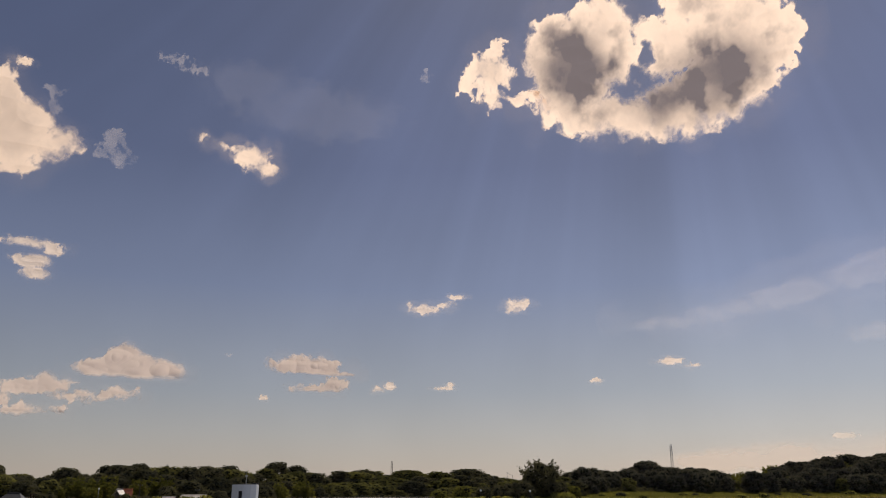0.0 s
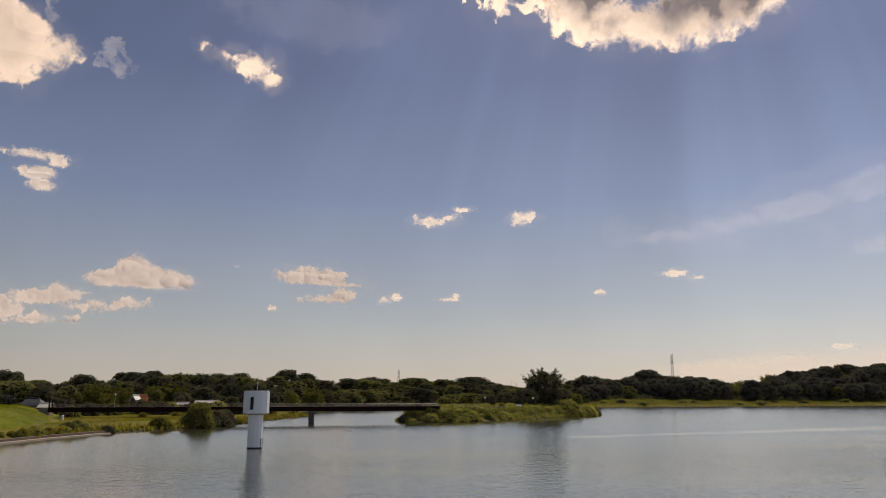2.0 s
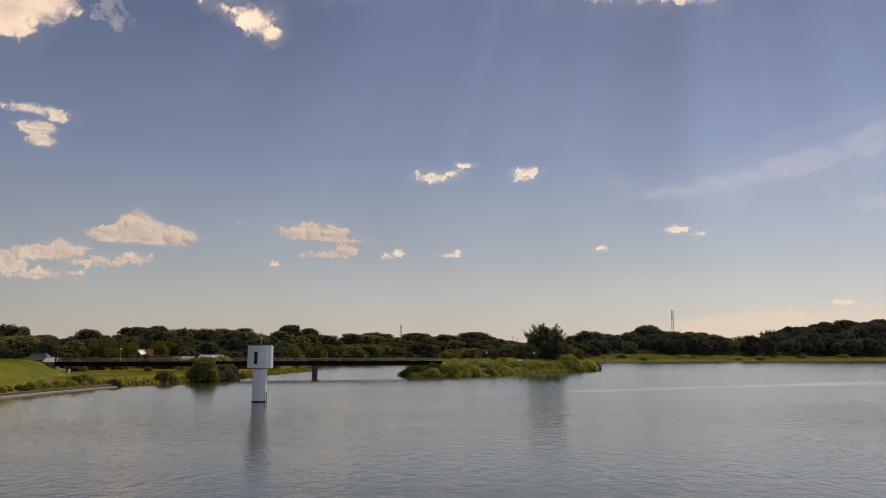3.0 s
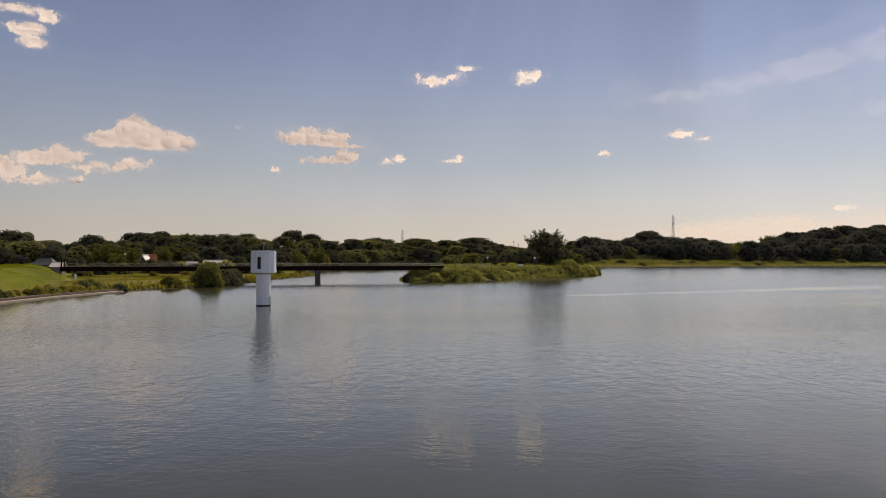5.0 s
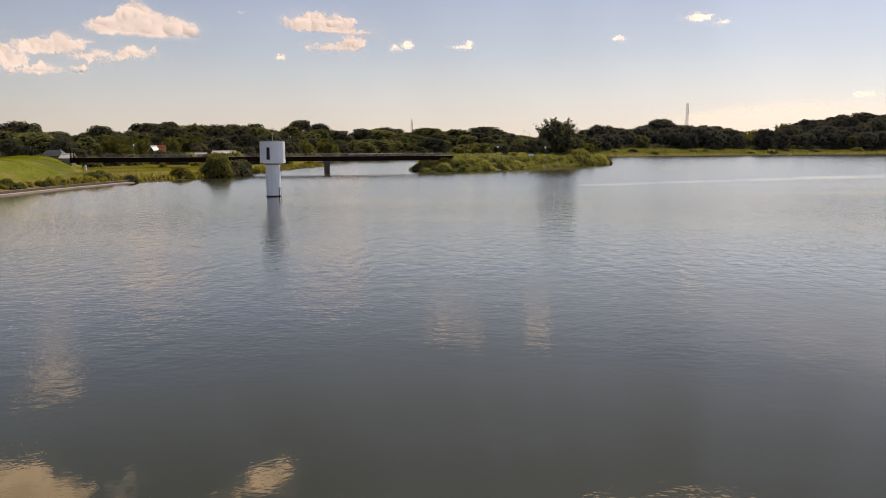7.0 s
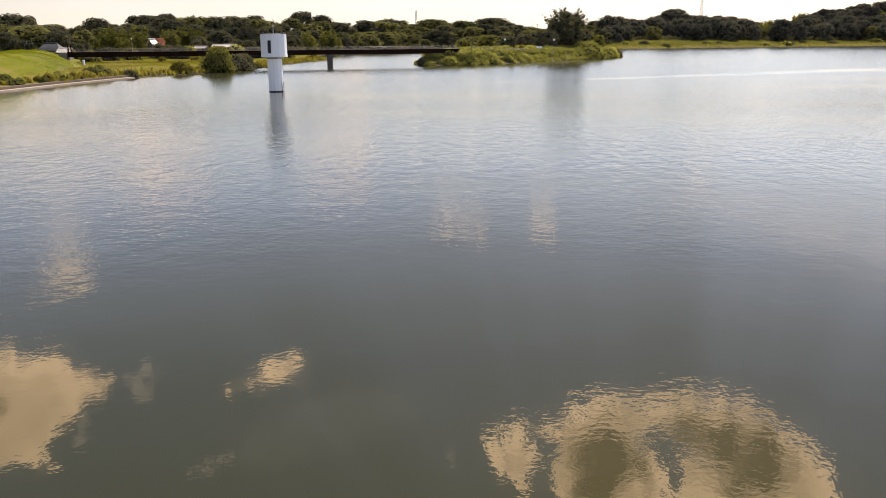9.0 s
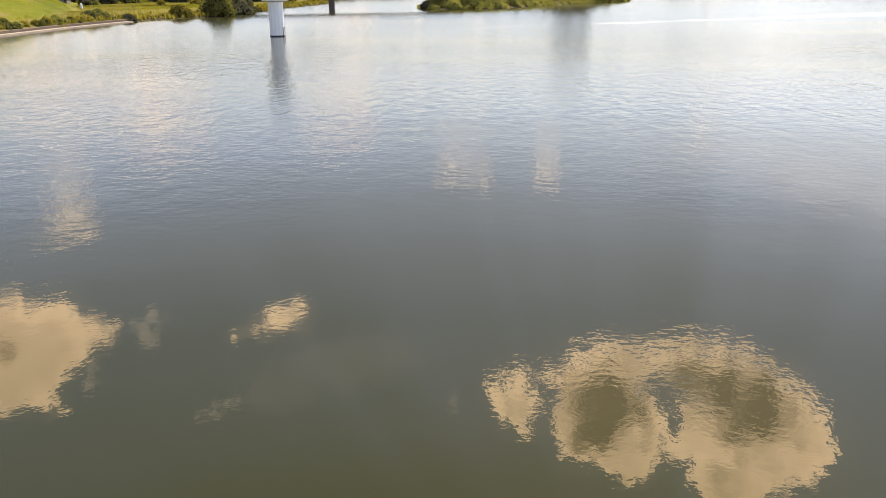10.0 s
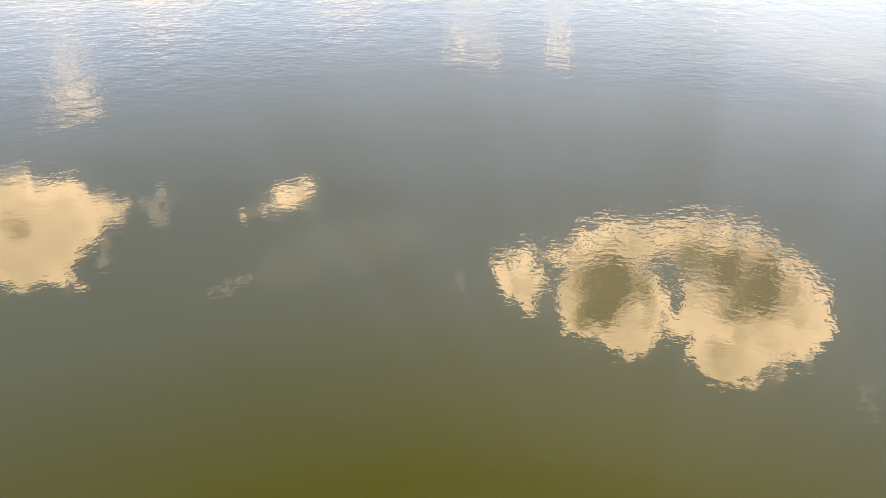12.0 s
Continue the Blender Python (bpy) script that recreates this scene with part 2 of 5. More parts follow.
def water_material():
    m, t, out = material("lake_water")
    geo, sep = t.nodes.new("ShaderNodeNewGeometry"), t.nodes.new("ShaderNodeSeparateXYZ")
    t.links.new(geo.outputs["Position"], sep.inputs[0])
    x, y = sep.outputs[0], sep.outputs[1]
    # the water lies calm under the dam and is ruffled by wind farther out
    patches = noise_node(t, 0.035, 3, 0.5, stretch=(0.6, 1.6, 1))
    wind = calc(t, "ADD", span(t, calc(t, "MULTIPLY_ADD", calc(t, "MINIMUM", x, 0.0), -1.0, y), 20, 48), calc(t, "MULTIPLY_ADD", patches.outputs[0], 1.7, -0.85), clamp=True)
    # a smooth slick across the ruffled water
    off = calc(t, "SUBTRACT", y, calc(t, "MULTIPLY_ADD", x, 0.525, 128.0))
    ragged = noise_node(t, 0.08, 3, 0.6)
    off = calc(t, "ABSOLUTE", calc(t, "ADD", off, calc(t, "MULTIPLY_ADD", ragged.outputs[0], 8.0, -4.0)))
    thread = noise_node(t, 0.045, 4, 0.65, stretch=(1, 0.4, 1))
    wide_off = calc(t, "DIVIDE", off, span(t, x, 10, 110, 0.7, 1.9))
    slick = calc(t, "MULTIPLY", span(t, wide_off, 6.0, 0.5), calc(t, "MULTIPLY", span(t, thread.outputs[0], 0.32, 0.60), 0.8))
    slick = calc(t, "MULTIPLY", slick, calc(t, "MULTIPLY", span(t, x, -4, 8), span(t, x, 140, 95)))
    offshore = wind
    # calmer water in the lee of the low bank
    lee = calc(t, "MULTIPLY", span(t, x, -8, -50), span(t, y, 62, 92))
    wind = calc(t, "MULTIPLY", wind, calc(t, "SUBTRACT", 1.0, calc(t, "MAXIMUM", slick, calc(t, "MULTIPLY", lee, 0.85))))
    waves, ripples, fine = noise_node(t, 0.7, 2, 0.5), noise_node(t, 2.6, 3, 0.55, stretch=(0.85, 1.1, 1)), noise_node(t, 7.0, 2, 0.5)
    h = calc(t, "ADD", calc(t, "MULTIPLY", waves.outputs[0], calc(t, "MULTIPLY_ADD", wind, 0.022, 0.0034)),
             calc(t, "MULTIPLY", ripples.outputs[0], calc(t, "MULTIPLY_ADD", wind, 0.017, 0.0012)))
    h = calc(t, "ADD", h, calc(t, "MULTIPLY", fine.outputs[0], calc(t, "MULTIPLY_ADD", span(t, patches.outputs[0], 0.42, 0.62), 0.0016, 0.0005)))
    # gusts raise longer wavelets in the middle of the lake
    gust = noise_node(t, 1.0, 2, 0.5, stretch=(1.25, 0.6, 1))
    h = calc(t, "ADD", h, calc(t, "MULTIPLY", gust.outputs[0], calc(t, "MULTIPLY", calc(t, "MULTIPLY", wind, calc(t, "MULTIPLY", span(t, y, 26, 46), span(t, y, 125, 80))), 0.048)))
    # out in the open the wavelets turn their steeper faces to the dam
    u = calc(t, "MINIMUM", calc(t, "MAXIMUM", calc(t, "SUBTRACT", y, 80.0), 0.0), 80.0)
    rise = calc(t, "ADD", calc(t, "MULTIPLY", calc(t, "MULTIPLY", u, u), 1 / 160), calc(t, "MAXIMUM", calc(t, "SUBTRACT", y, 160.0), 0.0))
    h = calc(t, "ADD", h, calc(t, "MULTIPLY", rise, 0.040))
    bp = node(t, "ShaderNodeBump", Strength=1.0, Distance=1.0)
    t.links.new(h, bp.inputs["Height"])
    level = t.nodes.new("ShaderNodeMix")
    level.data_type = "VECTOR"
    t.links.new(calc(t, "MULTIPLY", slick, 0.75), level.inputs[0])
    t.links.new(bp.outputs[0], level.inputs[4])
    t.links.new(geo.outputs["Normal"], level.inputs[5])
    silt = noise_node(t, 0.05, 3, 0.5)
    col = mixed(t, silt.outputs[0], (0.0174, 0.0170, 0.0000), (0.0204, 0.0196, 0.0001))
    # murky body under a glossy skin that mirrors more at a flatter angle
    murk, skin, mx = t.nodes.new("ShaderNodeBsdfDiffuse"), t.nodes.new("ShaderNodeBsdfGlossy"), t.nodes.new("ShaderNodeMixShader")
    facing = node(t, "ShaderNodeLayerWeight", Blend=0.5)
    t.links.new(level.outputs[1], facing.inputs["Normal"])
    gloss = ramp_node(t, [(p, (v, v, v)) for p, v in ((0.0, 0.02), (0.29, 0.024), (0.39, 0.085), (0.46, 0.135), (0.50, 0.15), (0.58, 0.175), (0.66, 0.225), (0.74, 0.31), (0.86, 0.58), (0.915, 0.71), (0.965, 0.80), (1.0, 0.86))])
    t.links.new(facing.outputs["Facing"], gloss.inputs[0])
    t.links.new(mixed(t, offshore, (1.0, 0.92, 0.79), (0.98, 0.97, 0.96)), skin.inputs["Color"])
    t.links.new(col, murk.inputs["Color"])
    t.links.new(calc(t, "MULTIPLY_ADD", lee, 0.09, calc(t, "MULTIPLY_ADD", wind, 0.085, 0.012)), skin.inputs["Roughness"])
    t.links.new(level.outputs[1], skin.inputs["Normal"])
    t.links.new(gloss.outputs[0], mx.inputs[0])
    t.links.new(murk.outputs[0], mx.inputs[1])
    t.links.new(skin.outputs[0], mx.inputs[2])
    t.links.new(mx.outputs[0], out.inputs[0])
    return m


def cloud_material(name, bright, core, cover, detail, fray=0.45, scatter=0.12, shade_mottle=0.5):
    """Sunlit vapour, letting sun through; the shade of thick parts is painted as grey."""
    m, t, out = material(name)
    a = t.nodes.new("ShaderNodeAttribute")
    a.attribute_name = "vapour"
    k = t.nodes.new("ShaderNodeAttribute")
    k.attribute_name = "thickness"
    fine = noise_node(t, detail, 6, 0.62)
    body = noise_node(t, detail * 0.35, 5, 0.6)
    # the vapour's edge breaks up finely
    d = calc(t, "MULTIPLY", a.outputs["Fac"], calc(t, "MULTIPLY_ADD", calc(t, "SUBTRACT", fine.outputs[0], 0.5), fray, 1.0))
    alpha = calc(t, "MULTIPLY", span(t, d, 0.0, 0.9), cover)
    # self-shade painted here: from bright rim to grey core, mottled by noise
    thick = calc(t, "ADD", k.outputs["Fac"], calc(t, "MULTIPLY", calc(t, "SUBTRACT", body.outputs[0], 0.45), shade_mottle), clamp=True)
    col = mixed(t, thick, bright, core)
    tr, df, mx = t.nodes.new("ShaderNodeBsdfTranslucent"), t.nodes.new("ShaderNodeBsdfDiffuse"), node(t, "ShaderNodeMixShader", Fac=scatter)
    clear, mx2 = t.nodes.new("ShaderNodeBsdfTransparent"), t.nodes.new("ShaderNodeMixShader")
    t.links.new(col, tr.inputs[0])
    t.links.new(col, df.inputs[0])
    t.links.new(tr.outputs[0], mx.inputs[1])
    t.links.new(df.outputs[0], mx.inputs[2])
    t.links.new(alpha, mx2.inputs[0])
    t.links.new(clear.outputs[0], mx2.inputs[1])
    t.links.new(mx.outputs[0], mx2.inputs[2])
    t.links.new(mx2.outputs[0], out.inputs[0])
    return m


M_GROUND, M_WATER = ground_material(), water_material()
# per cloud: sunlit colour first, then the grey painted for its shade
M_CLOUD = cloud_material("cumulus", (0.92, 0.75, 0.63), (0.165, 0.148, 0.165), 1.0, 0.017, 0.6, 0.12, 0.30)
M_SOFT = cloud_material("soft_cumulus", (0.97, 0.81, 0.70), (0.72, 0.58, 0.53), 0.95, 0.013, 0.5, 0.72, 0.3)
M_PUFF = cloud_material("small_cumulus", (0.88, 0.75, 0.66), (0.56, 0.49, 0.47), 0.88, 0.02, 0.7, 0.2, 0.5)
M_WISP = cloud_material("thin_cloud", (0.72, 0.66, 0.66), (0.6, 0.56, 0.58), 0.24, 0.016, 1.2)
M_VEIL = cloud_material("cloud_veil", (0.68, 0.66, 0.72), (0.6, 0.58, 0.66), 0.20, 0.006, 0.8)
M_LOW = cloud_material("low_sunlit_cloud", (0.98, 0.84, 0.72), (0.8, 0.68, 0.6), 0.6, 0.03, 0.3)
M_HAZE = cloud_material("pink_haze", (0.98, 0.76, 0.61), (0.9, 0.70, 0.58), 0.34, 0.006, 0.2, 0.12, 0.3)
M_FAINT = cloud_material("faint_veil", (0.68, 0.66, 0.72), (0.6, 0.58, 0.66), 0.055, 0.006, 0.8)


# ---- helpers for shapes ----
def lattice(ix, iy, seed):
    h = (ix * 374761393 + iy * 668265263 + seed * 974711) & 0x7FFFFFFF
    h = ((h ^ (h >> 13)) * 1274126177) & 0x7FFFFFFF
    return ((h ^ (h >> 16)) & 0xFFFF) / 65535.0


def field(x, y, seed=0, octaves=5, rough=0.5):
    """Smooth fractal noise from -1 to 1 on arrays."""
    total, amp, norm = 0.0, 1.0, 0.0
    for o in range(octaves):
        ix, iy = np.floor(x).astype(np.int64), np.floor(y).astype(np.int64)
        fx, fy = x - ix, y - iy
        fx, fy = fx * fx * (3 - 2 * fx), fy * fy * (3 - 2 * fy)
        s = seed + 17 * o
        v = (lattice(ix, iy, s) * (1 - fx) + lattice(ix + 1, iy, s) * fx) * (1 - fy) + (lattice(ix, iy + 1, s) * (1 - fx) + lattice(ix + 1, iy + 1, s) * fx) * fy
        total, norm = total + amp * (2 * v - 1), norm + amp
        x, y, amp = x * 2.03 + 5.1, y * 2.03 + 1.7, amp * rough
    return total / norm


def smooth(a, b, v):
    q = np.clip((v - a) / (b - a), 0, 1)
    return q * q * (3 - 2 * q)


def mesh_of(name, verts, faces, mat, shade=False):
    me = bpy.data.meshes.new(name)
    me.from_pydata([tuple(v) for v in verts], [], [tuple(f) for f in faces])
    me.materials.append(mat)
    if shade:
        me.polygons.foreach_set("use_smooth", [True] * len(me.polygons))
    me.update()
    return me


def part(name, bm, mat, parent=None, label=""):
    """One mesh object out of a bmesh, under a thing or a part."""
    me = bpy.data.meshes.new(name)
    bm.to_mesh(me)
    bm.free()
    me.materials.append(mat)
    ob = new(name, me)
    if parent:
        ob.parent = parent
    return tagged(ob, label)


def part_mesh(name, me, parent=None, label=""):
    ob = new(name, me)
    if parent:
        ob.parent = parent
    return tagged(ob, label)


def box(bm, x0, y0, z0, x1, y1, z1, bevel=0.0):
    made = bmesh.ops.create_cube(bm, size=1, matrix=Matrix.LocRotScale(((x0 + x1) / 2, (y0 + y1) / 2, (z0 + z1) / 2), None, (x1 - x0, y1 - y0, z1 - z0)))
    if bevel:
        edges = list({e for v in made["verts"] for e in v.link_edges})
        bmesh.ops.bevel(bm, geom=edges, offset=bevel, segments=2, affect="EDGES", profile=0.5)
    return bm


def rod(bm, a, b, r0, r1=None, sides=8):
    a, b = Vector(a), Vector(b)
    d = b - a
    m = Matrix.Translation((a + b) / 2) @ d.to_track_quat("Z", "Y").to_matrix().to_4x4()
    bmesh.ops.create_cone(bm, cap_ends=True, segments=sides, radius1=r0, radius2=r0 if r1 is None else r1, depth=d.length, matrix=m)
    return bm


def polar(az, dist):
    return dist * math.sin(radians(az)), dist * math.cos(radians(az))


# ---- ground and water ----
LAKE = [(-68, 0.8), (-68, 120), (-68, 134), (-66.5, 150), (-66, 161), (-62.5, 167), (-59, 172), (-56, 178), (-57, 193), (-55, 211), (-55, 232), (-54, 260), (-50, 287),
        (-73, 355), (-62, 412), (0, 468), (60, 508), (104, 535), (168, 566), (217, 584), (347, 627), (520, 650), (700, 560), (760, 300), (700, 0.8)]
ISLE = [(-15.7, 229), (-14, 219), (-11, 216.5), (2, 217), (11, 227), (20, 239), (33.6, 261.7), (43.4, 274.6), (58, 297), (55, 318), (30, 310), (5, 280), (-10, 250)]
DIKE = [(-87, -60), (-87, 135), (-98, 163), (-114, 197), (-134, 236)]
SKYLINE = [(-36, 1.54), (-30.6, 1.58), (-28.6, 1.30), (-25.7, 1.40), (-22.1, 1.62), (-18.3, 1.42), (-12.3, 1.77), (-10.3, 1.64), (-9.5, 1.07), (-5, 1.43), (-2.2, 1.37),
           (-1.5, 1.08), (1.7, 1.36), (4.8, 0.73), (9.2, 1.14), (11.4, 0.77), (13.9, 1.58), (17.2, 1.30), (19.3, 0.92), (21.7, 1.27), (24, 1.57), (26.3, 1.95), (28.9, 1.96), (36, 1.9)]
WOOD_FOOT = [(-36, 300), (-20, 300), (-12, 340), (-9, 425), (0, 492), (5, 530), (10, 580), (12, 630), (20, 675), (24, 712), (29, 765), (36, 800)]
WOOD_TOP = [(-36, 420), (-20, 430), (-12, 470), (-9, 520), (0, 610), (5, 660), (10, 700), (12, 720), (20, 760), (24, 795), (29, 840), (36, 870)]


def along(table, az):
    return np.interp(az, [q[0] for q in table], [q[1] for q in table])


def edge_distance(px, py, pts, closed=True):
    """Distance to a polyline and, if closed, whether inside it."""
    best, inside = np.full(px.shape, 1e9), np.zeros(px.shape, bool)
    pairs = list(zip(pts, pts[1:] + pts[:1])) if closed else list(zip(pts, pts[1:]))
    for (ax, ay), (bx, by) in pairs:
        dx, dy = bx - ax, by - ay
        q = np.clip(((px - ax) * dx + (py - ay) * dy) / (dx * dx + dy * dy), 0, 1)
        best = np.minimum(best, np.hypot(px - ax - q * dx, py - ay - q * dy))
        if closed and ay != by:
            inside ^= ((ay > py) != (by > py)) & (px < (bx - ax) * (py - ay) / (by - ay) + ax)
    return best, inside


def terrain(x, y):
    """Height of the ground over the lake's level."""
    x, y = np.asarray(x, float), np.asarray(y, float)
    d, in_lake = edge_distance(x, y, LAKE)
    i, on_isle = edge_distance(x, y, ISLE)
    s = np.where(in_lake, -d, d)
    s = np.where(on_isle, i, np.where(in_lake, -np.minimum(d, i), s))
    s = s + 0.9 * field(x / 9, y / 9, 3, 3)
    dist, az = np.hypot(x, y), np.degrees(np.arctan2(x, y))
    bed = np.maximum(s * 0.3, -3.0)
    flat = 1.7 * smooth(0, 9, s) + 0.25 * field(x / 14, y / 14, 5, 4)
    far = smooth(250, 420, dist + np.maximum(x, 0) * 0.4)
    flat = flat + far * 4.3 * smooth(3, 62, s)
    h = np.where(s < 0, bed, flat * smooth(-0.1, 1.2, s))
    dk, _ = edge_distance(x, y, DIKE, False)
    crest = 4.95 * (1 - smooth(2.5, 19, dk + 1.2 * field(x / 12, y / 12, 8, 3)))
    h = np.where((s > 0) & ~on_isle, np.maximum(h, crest), h)
    foot, top = along(WOOD_FOOT, az), along(WOOD_TOP, az)
    hill = 7 + top * np.tan(np.radians(along(SKYLINE, az))) - 11.5
    rise = smooth(0, 1, (dist - foot) / (top - foot)) * (y > 50) * (np.abs(az) < 60)
    h = np.where(s > 5, h + rise * np.maximum(hill - h, -3), h)
    isle_h = 2.9 * smooth(-0.3, 5, i) + 0.7 * smooth(5, 14, i)
    h = np.where(on_isle, isle_h, h)
    return np.where(y < 0.75, np.where((x > -75) & (x < 720), 5.4, np.maximum(h, 4.0)), h)


def spread(lo, hi, step):
    return list(np.arange(lo, hi, step))


gx = np.array([-4600, -3000, -2000, -1400] + spread(-1000, -180, 14) + spread(-180, 80, 2) + spread(80, 1000, 12) + [1050, 1500, 2200, 3200, 4600])
gy = np.array([-4600, -2500, -1000, -300, -80, -20, -4, 0.0, 0.6, 0.9, 1.5, 4, 10, 20, 35, 50] + spread(60, 330, 2) + spread(330, 1000, 9) + [1050, 1300, 1800, 2600, 3400, 4600])
GX, GY = np.meshgrid(gx, gy)
GZ = terrain(GX, GY)
nx, ny = len(gx), len(gy)
idx = np.arange(nx * ny).reshape(ny, nx)
quads = np.stack([idx[:-1, :-1], idx[:-1, 1:], idx[1:, 1:], idx[1:, :-1]], -1).reshape(-1, 4)
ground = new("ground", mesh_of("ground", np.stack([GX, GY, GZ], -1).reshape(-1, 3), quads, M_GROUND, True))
GAZ, GD = np.degrees(np.arctan2(GX, GY)), np.hypot(GX, GY)
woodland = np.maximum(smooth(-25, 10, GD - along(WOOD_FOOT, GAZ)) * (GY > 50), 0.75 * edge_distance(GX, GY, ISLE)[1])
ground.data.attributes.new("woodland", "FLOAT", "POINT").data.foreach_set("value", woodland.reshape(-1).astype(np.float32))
tagged(ground, "grassy green banks and low hills round a lake", "ground", kind="structure")

me = mesh_of("water", [(-1200, 0.7, 0), (1200, 0.7, 0), (1200, 900, 0), (-1200, 900, 0)], [(0, 1, 2, 3)], M_WATER)
water = tagged(new("water", me), "murky olive lake water, calm nearby and rippled farther out", "water", kind="structure")


# ---- clouds ----
CLOUD_FAR = 4200.0


def cloud(label, lobes, mat=None, seed=0, ragged=0.35, edge=0.35, core=(0.9, 2.0), holes=(), cores=(), base=None, thin=0.0, grain=0.065, fluff=0.30, halo=0.10, lean=0.0, heap=0.12, wispy=0.3, far=1.0, group="fair-weather clouds"):
    """A heap of vapour far off, from lobes of (azimuth, elevation, half width, half height) in degrees: one swelling
    skin, dense in the middle and thin at its edge, its shade kept as a thickness value for the colour.
    """
    lobes = [(ca, ce, ra * 1.12, re * 1.12) for ca, ce, ra, re in lobes]
    a0, a1 = min(q[0] - q[2] for q in lobes), max(q[0] + q[2] for q in lobes)
    e0, e1 = min(q[1] - q[3] for q in lobes), max(q[1] + q[3] for q in lobes)
    size = min(max(q[3] for q in lobes), 1.6)
    pad = 0.9 * size + 0.3
    e0 = max(e0 - pad, 0.3)
    a, e = np.meshgrid(np.arange(a0 - pad, a1 + pad, grain), np.arange(e0, e1 + pad, grain))
    f = 1.0 / (1.1 * size)
    upper = 1.0 if base is None else 0.25 + 0.75 * smooth(base, base + 0.5 * (e1 - base), e)
    wa = a + ragged * size * upper * field(a * f, e * f, seed + 1, 5, 0.5)
    we = e + ragged * size * upper * field(a * f, e * f, seed + 91, 5, 0.5)

    def union(u, v, blobs, soft):
        total = 0.0
        for ca, ce, ra, re in blobs:
            total = total + np.exp(np.clip((1 - np.hypot((u - ca) / ra, (v - ce) / re)) * re / soft, -40, 40))
        return soft * np.log(total + 1e-17)
    soft = 0.16 * size
    round_reach = union(a, e, lobes, soft * 2)
    reach = union(wa, we, lobes, soft)
    for ca, ce, ra, re in holes:
        q = np.hypot((wa - ca) / ra, (we - ce) / re)
        reach = np.minimum(reach, (q - 0.8) * re)
    billow = np.abs(field(a * f * 3, e * f * 3, seed + 55, 4, 0.55))
    reach = reach + fluff * size * upper * (0.22 - billow)
    if base is not None:
        reach = np.minimum(reach, (e - base) * 0.9 + 0.12 * size * field(a * f * 2, e * 0, seed + 5, 3))
    edge = edge * min(1.0, size) * (0.45 + 1.3 * smooth(-0.5, 0.6, field(a * f * 0.8, e * f * 0.8, seed + 13, 3)))
    edge = edge * (1 + 1.2 * smooth(0.5 * (e0 + e1), e0, e))   # frays out downwards
    # torn wisps at the rim, and a thin veil round the whole
    torn = field(wa * f * 2.3, we * f * 2.3, seed + 71, 5, 0.5)
    rim = reach + wispy * size * upper * torn
    density = smooth(-0.28 * edge, 0.72 * edge, rim)
    density = np.clip(density - thin * smooth(-0.6, 0.7, field(a * f * 1.6, e * f * 1.6, seed + 33, 5, 0.6)), 0, 1)
    density = np.maximum(density, halo * smooth(-0.9 * size, 0.2 * size, round_reach + 0.8 * size * field(a * f * 0.7, e * f * 0.7, seed + 47, 4, 0.5)))
    # painted self-shade for the colour: grey cores where given, else a greyer base
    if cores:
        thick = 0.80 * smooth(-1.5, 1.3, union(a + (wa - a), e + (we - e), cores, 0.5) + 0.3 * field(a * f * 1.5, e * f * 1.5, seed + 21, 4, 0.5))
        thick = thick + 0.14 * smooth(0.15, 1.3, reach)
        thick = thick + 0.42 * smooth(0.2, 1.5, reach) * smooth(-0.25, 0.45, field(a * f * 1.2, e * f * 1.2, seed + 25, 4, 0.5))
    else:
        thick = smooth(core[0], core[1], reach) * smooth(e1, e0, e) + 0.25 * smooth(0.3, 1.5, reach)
    keep = density > 0.01
    # heaped lobes swell towards the viewer, and the whole leans back with height
    mound = np.sqrt(np.clip(round_reach, 0, size) / size) * size
    puffs = np.abs(field(a * f * 0.8, e * f * 1.3, seed + 57, 1)) + 0.3 * np.abs(field(a * f * 1.9, e * f * 2.5, seed + 58, 1))
    swell = np.radians(heap * (0.7 * mound + 0.6 * size * puffs))
    dist = CLOUD_FAR * far * (1 - swell + lean * np.radians(e - 0.5 * (e0 + e1)))
    ar, er = np.radians(a), np.radians(e)
    pts = np.stack([np.sin(ar) * np.cos(er) * dist, np.cos(ar) * np.cos(er) * dist, np.sin(er) * dist + 7], -1)
    num = np.full(a.shape, -1)
    use = keep.copy()
    cell = keep[:-1, :-1] & keep[1:, :-1] & keep[:-1, 1:] & keep[1:, 1:]
    use[:] = False
    use[:-1, :-1] |= cell
    use[1:, :-1] |= cell
    use[:-1, 1:] |= cell
    use[1:, 1:] |= cell
    num[use] = np.arange(use.sum())
    faces = np.stack([num[:-1, :-1][cell], num[:-1, 1:][cell], num[1:, 1:][cell], num[1:, :-1][cell]], -1)
    me = mesh_of("cloud", pts[use].tolist(), faces.tolist(), mat or M_CLOUD, True)
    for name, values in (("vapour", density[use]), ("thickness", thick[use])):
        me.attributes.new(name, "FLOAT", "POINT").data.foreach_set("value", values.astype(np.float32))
    return tagged(new("cloud", me), label, "cloud", group)


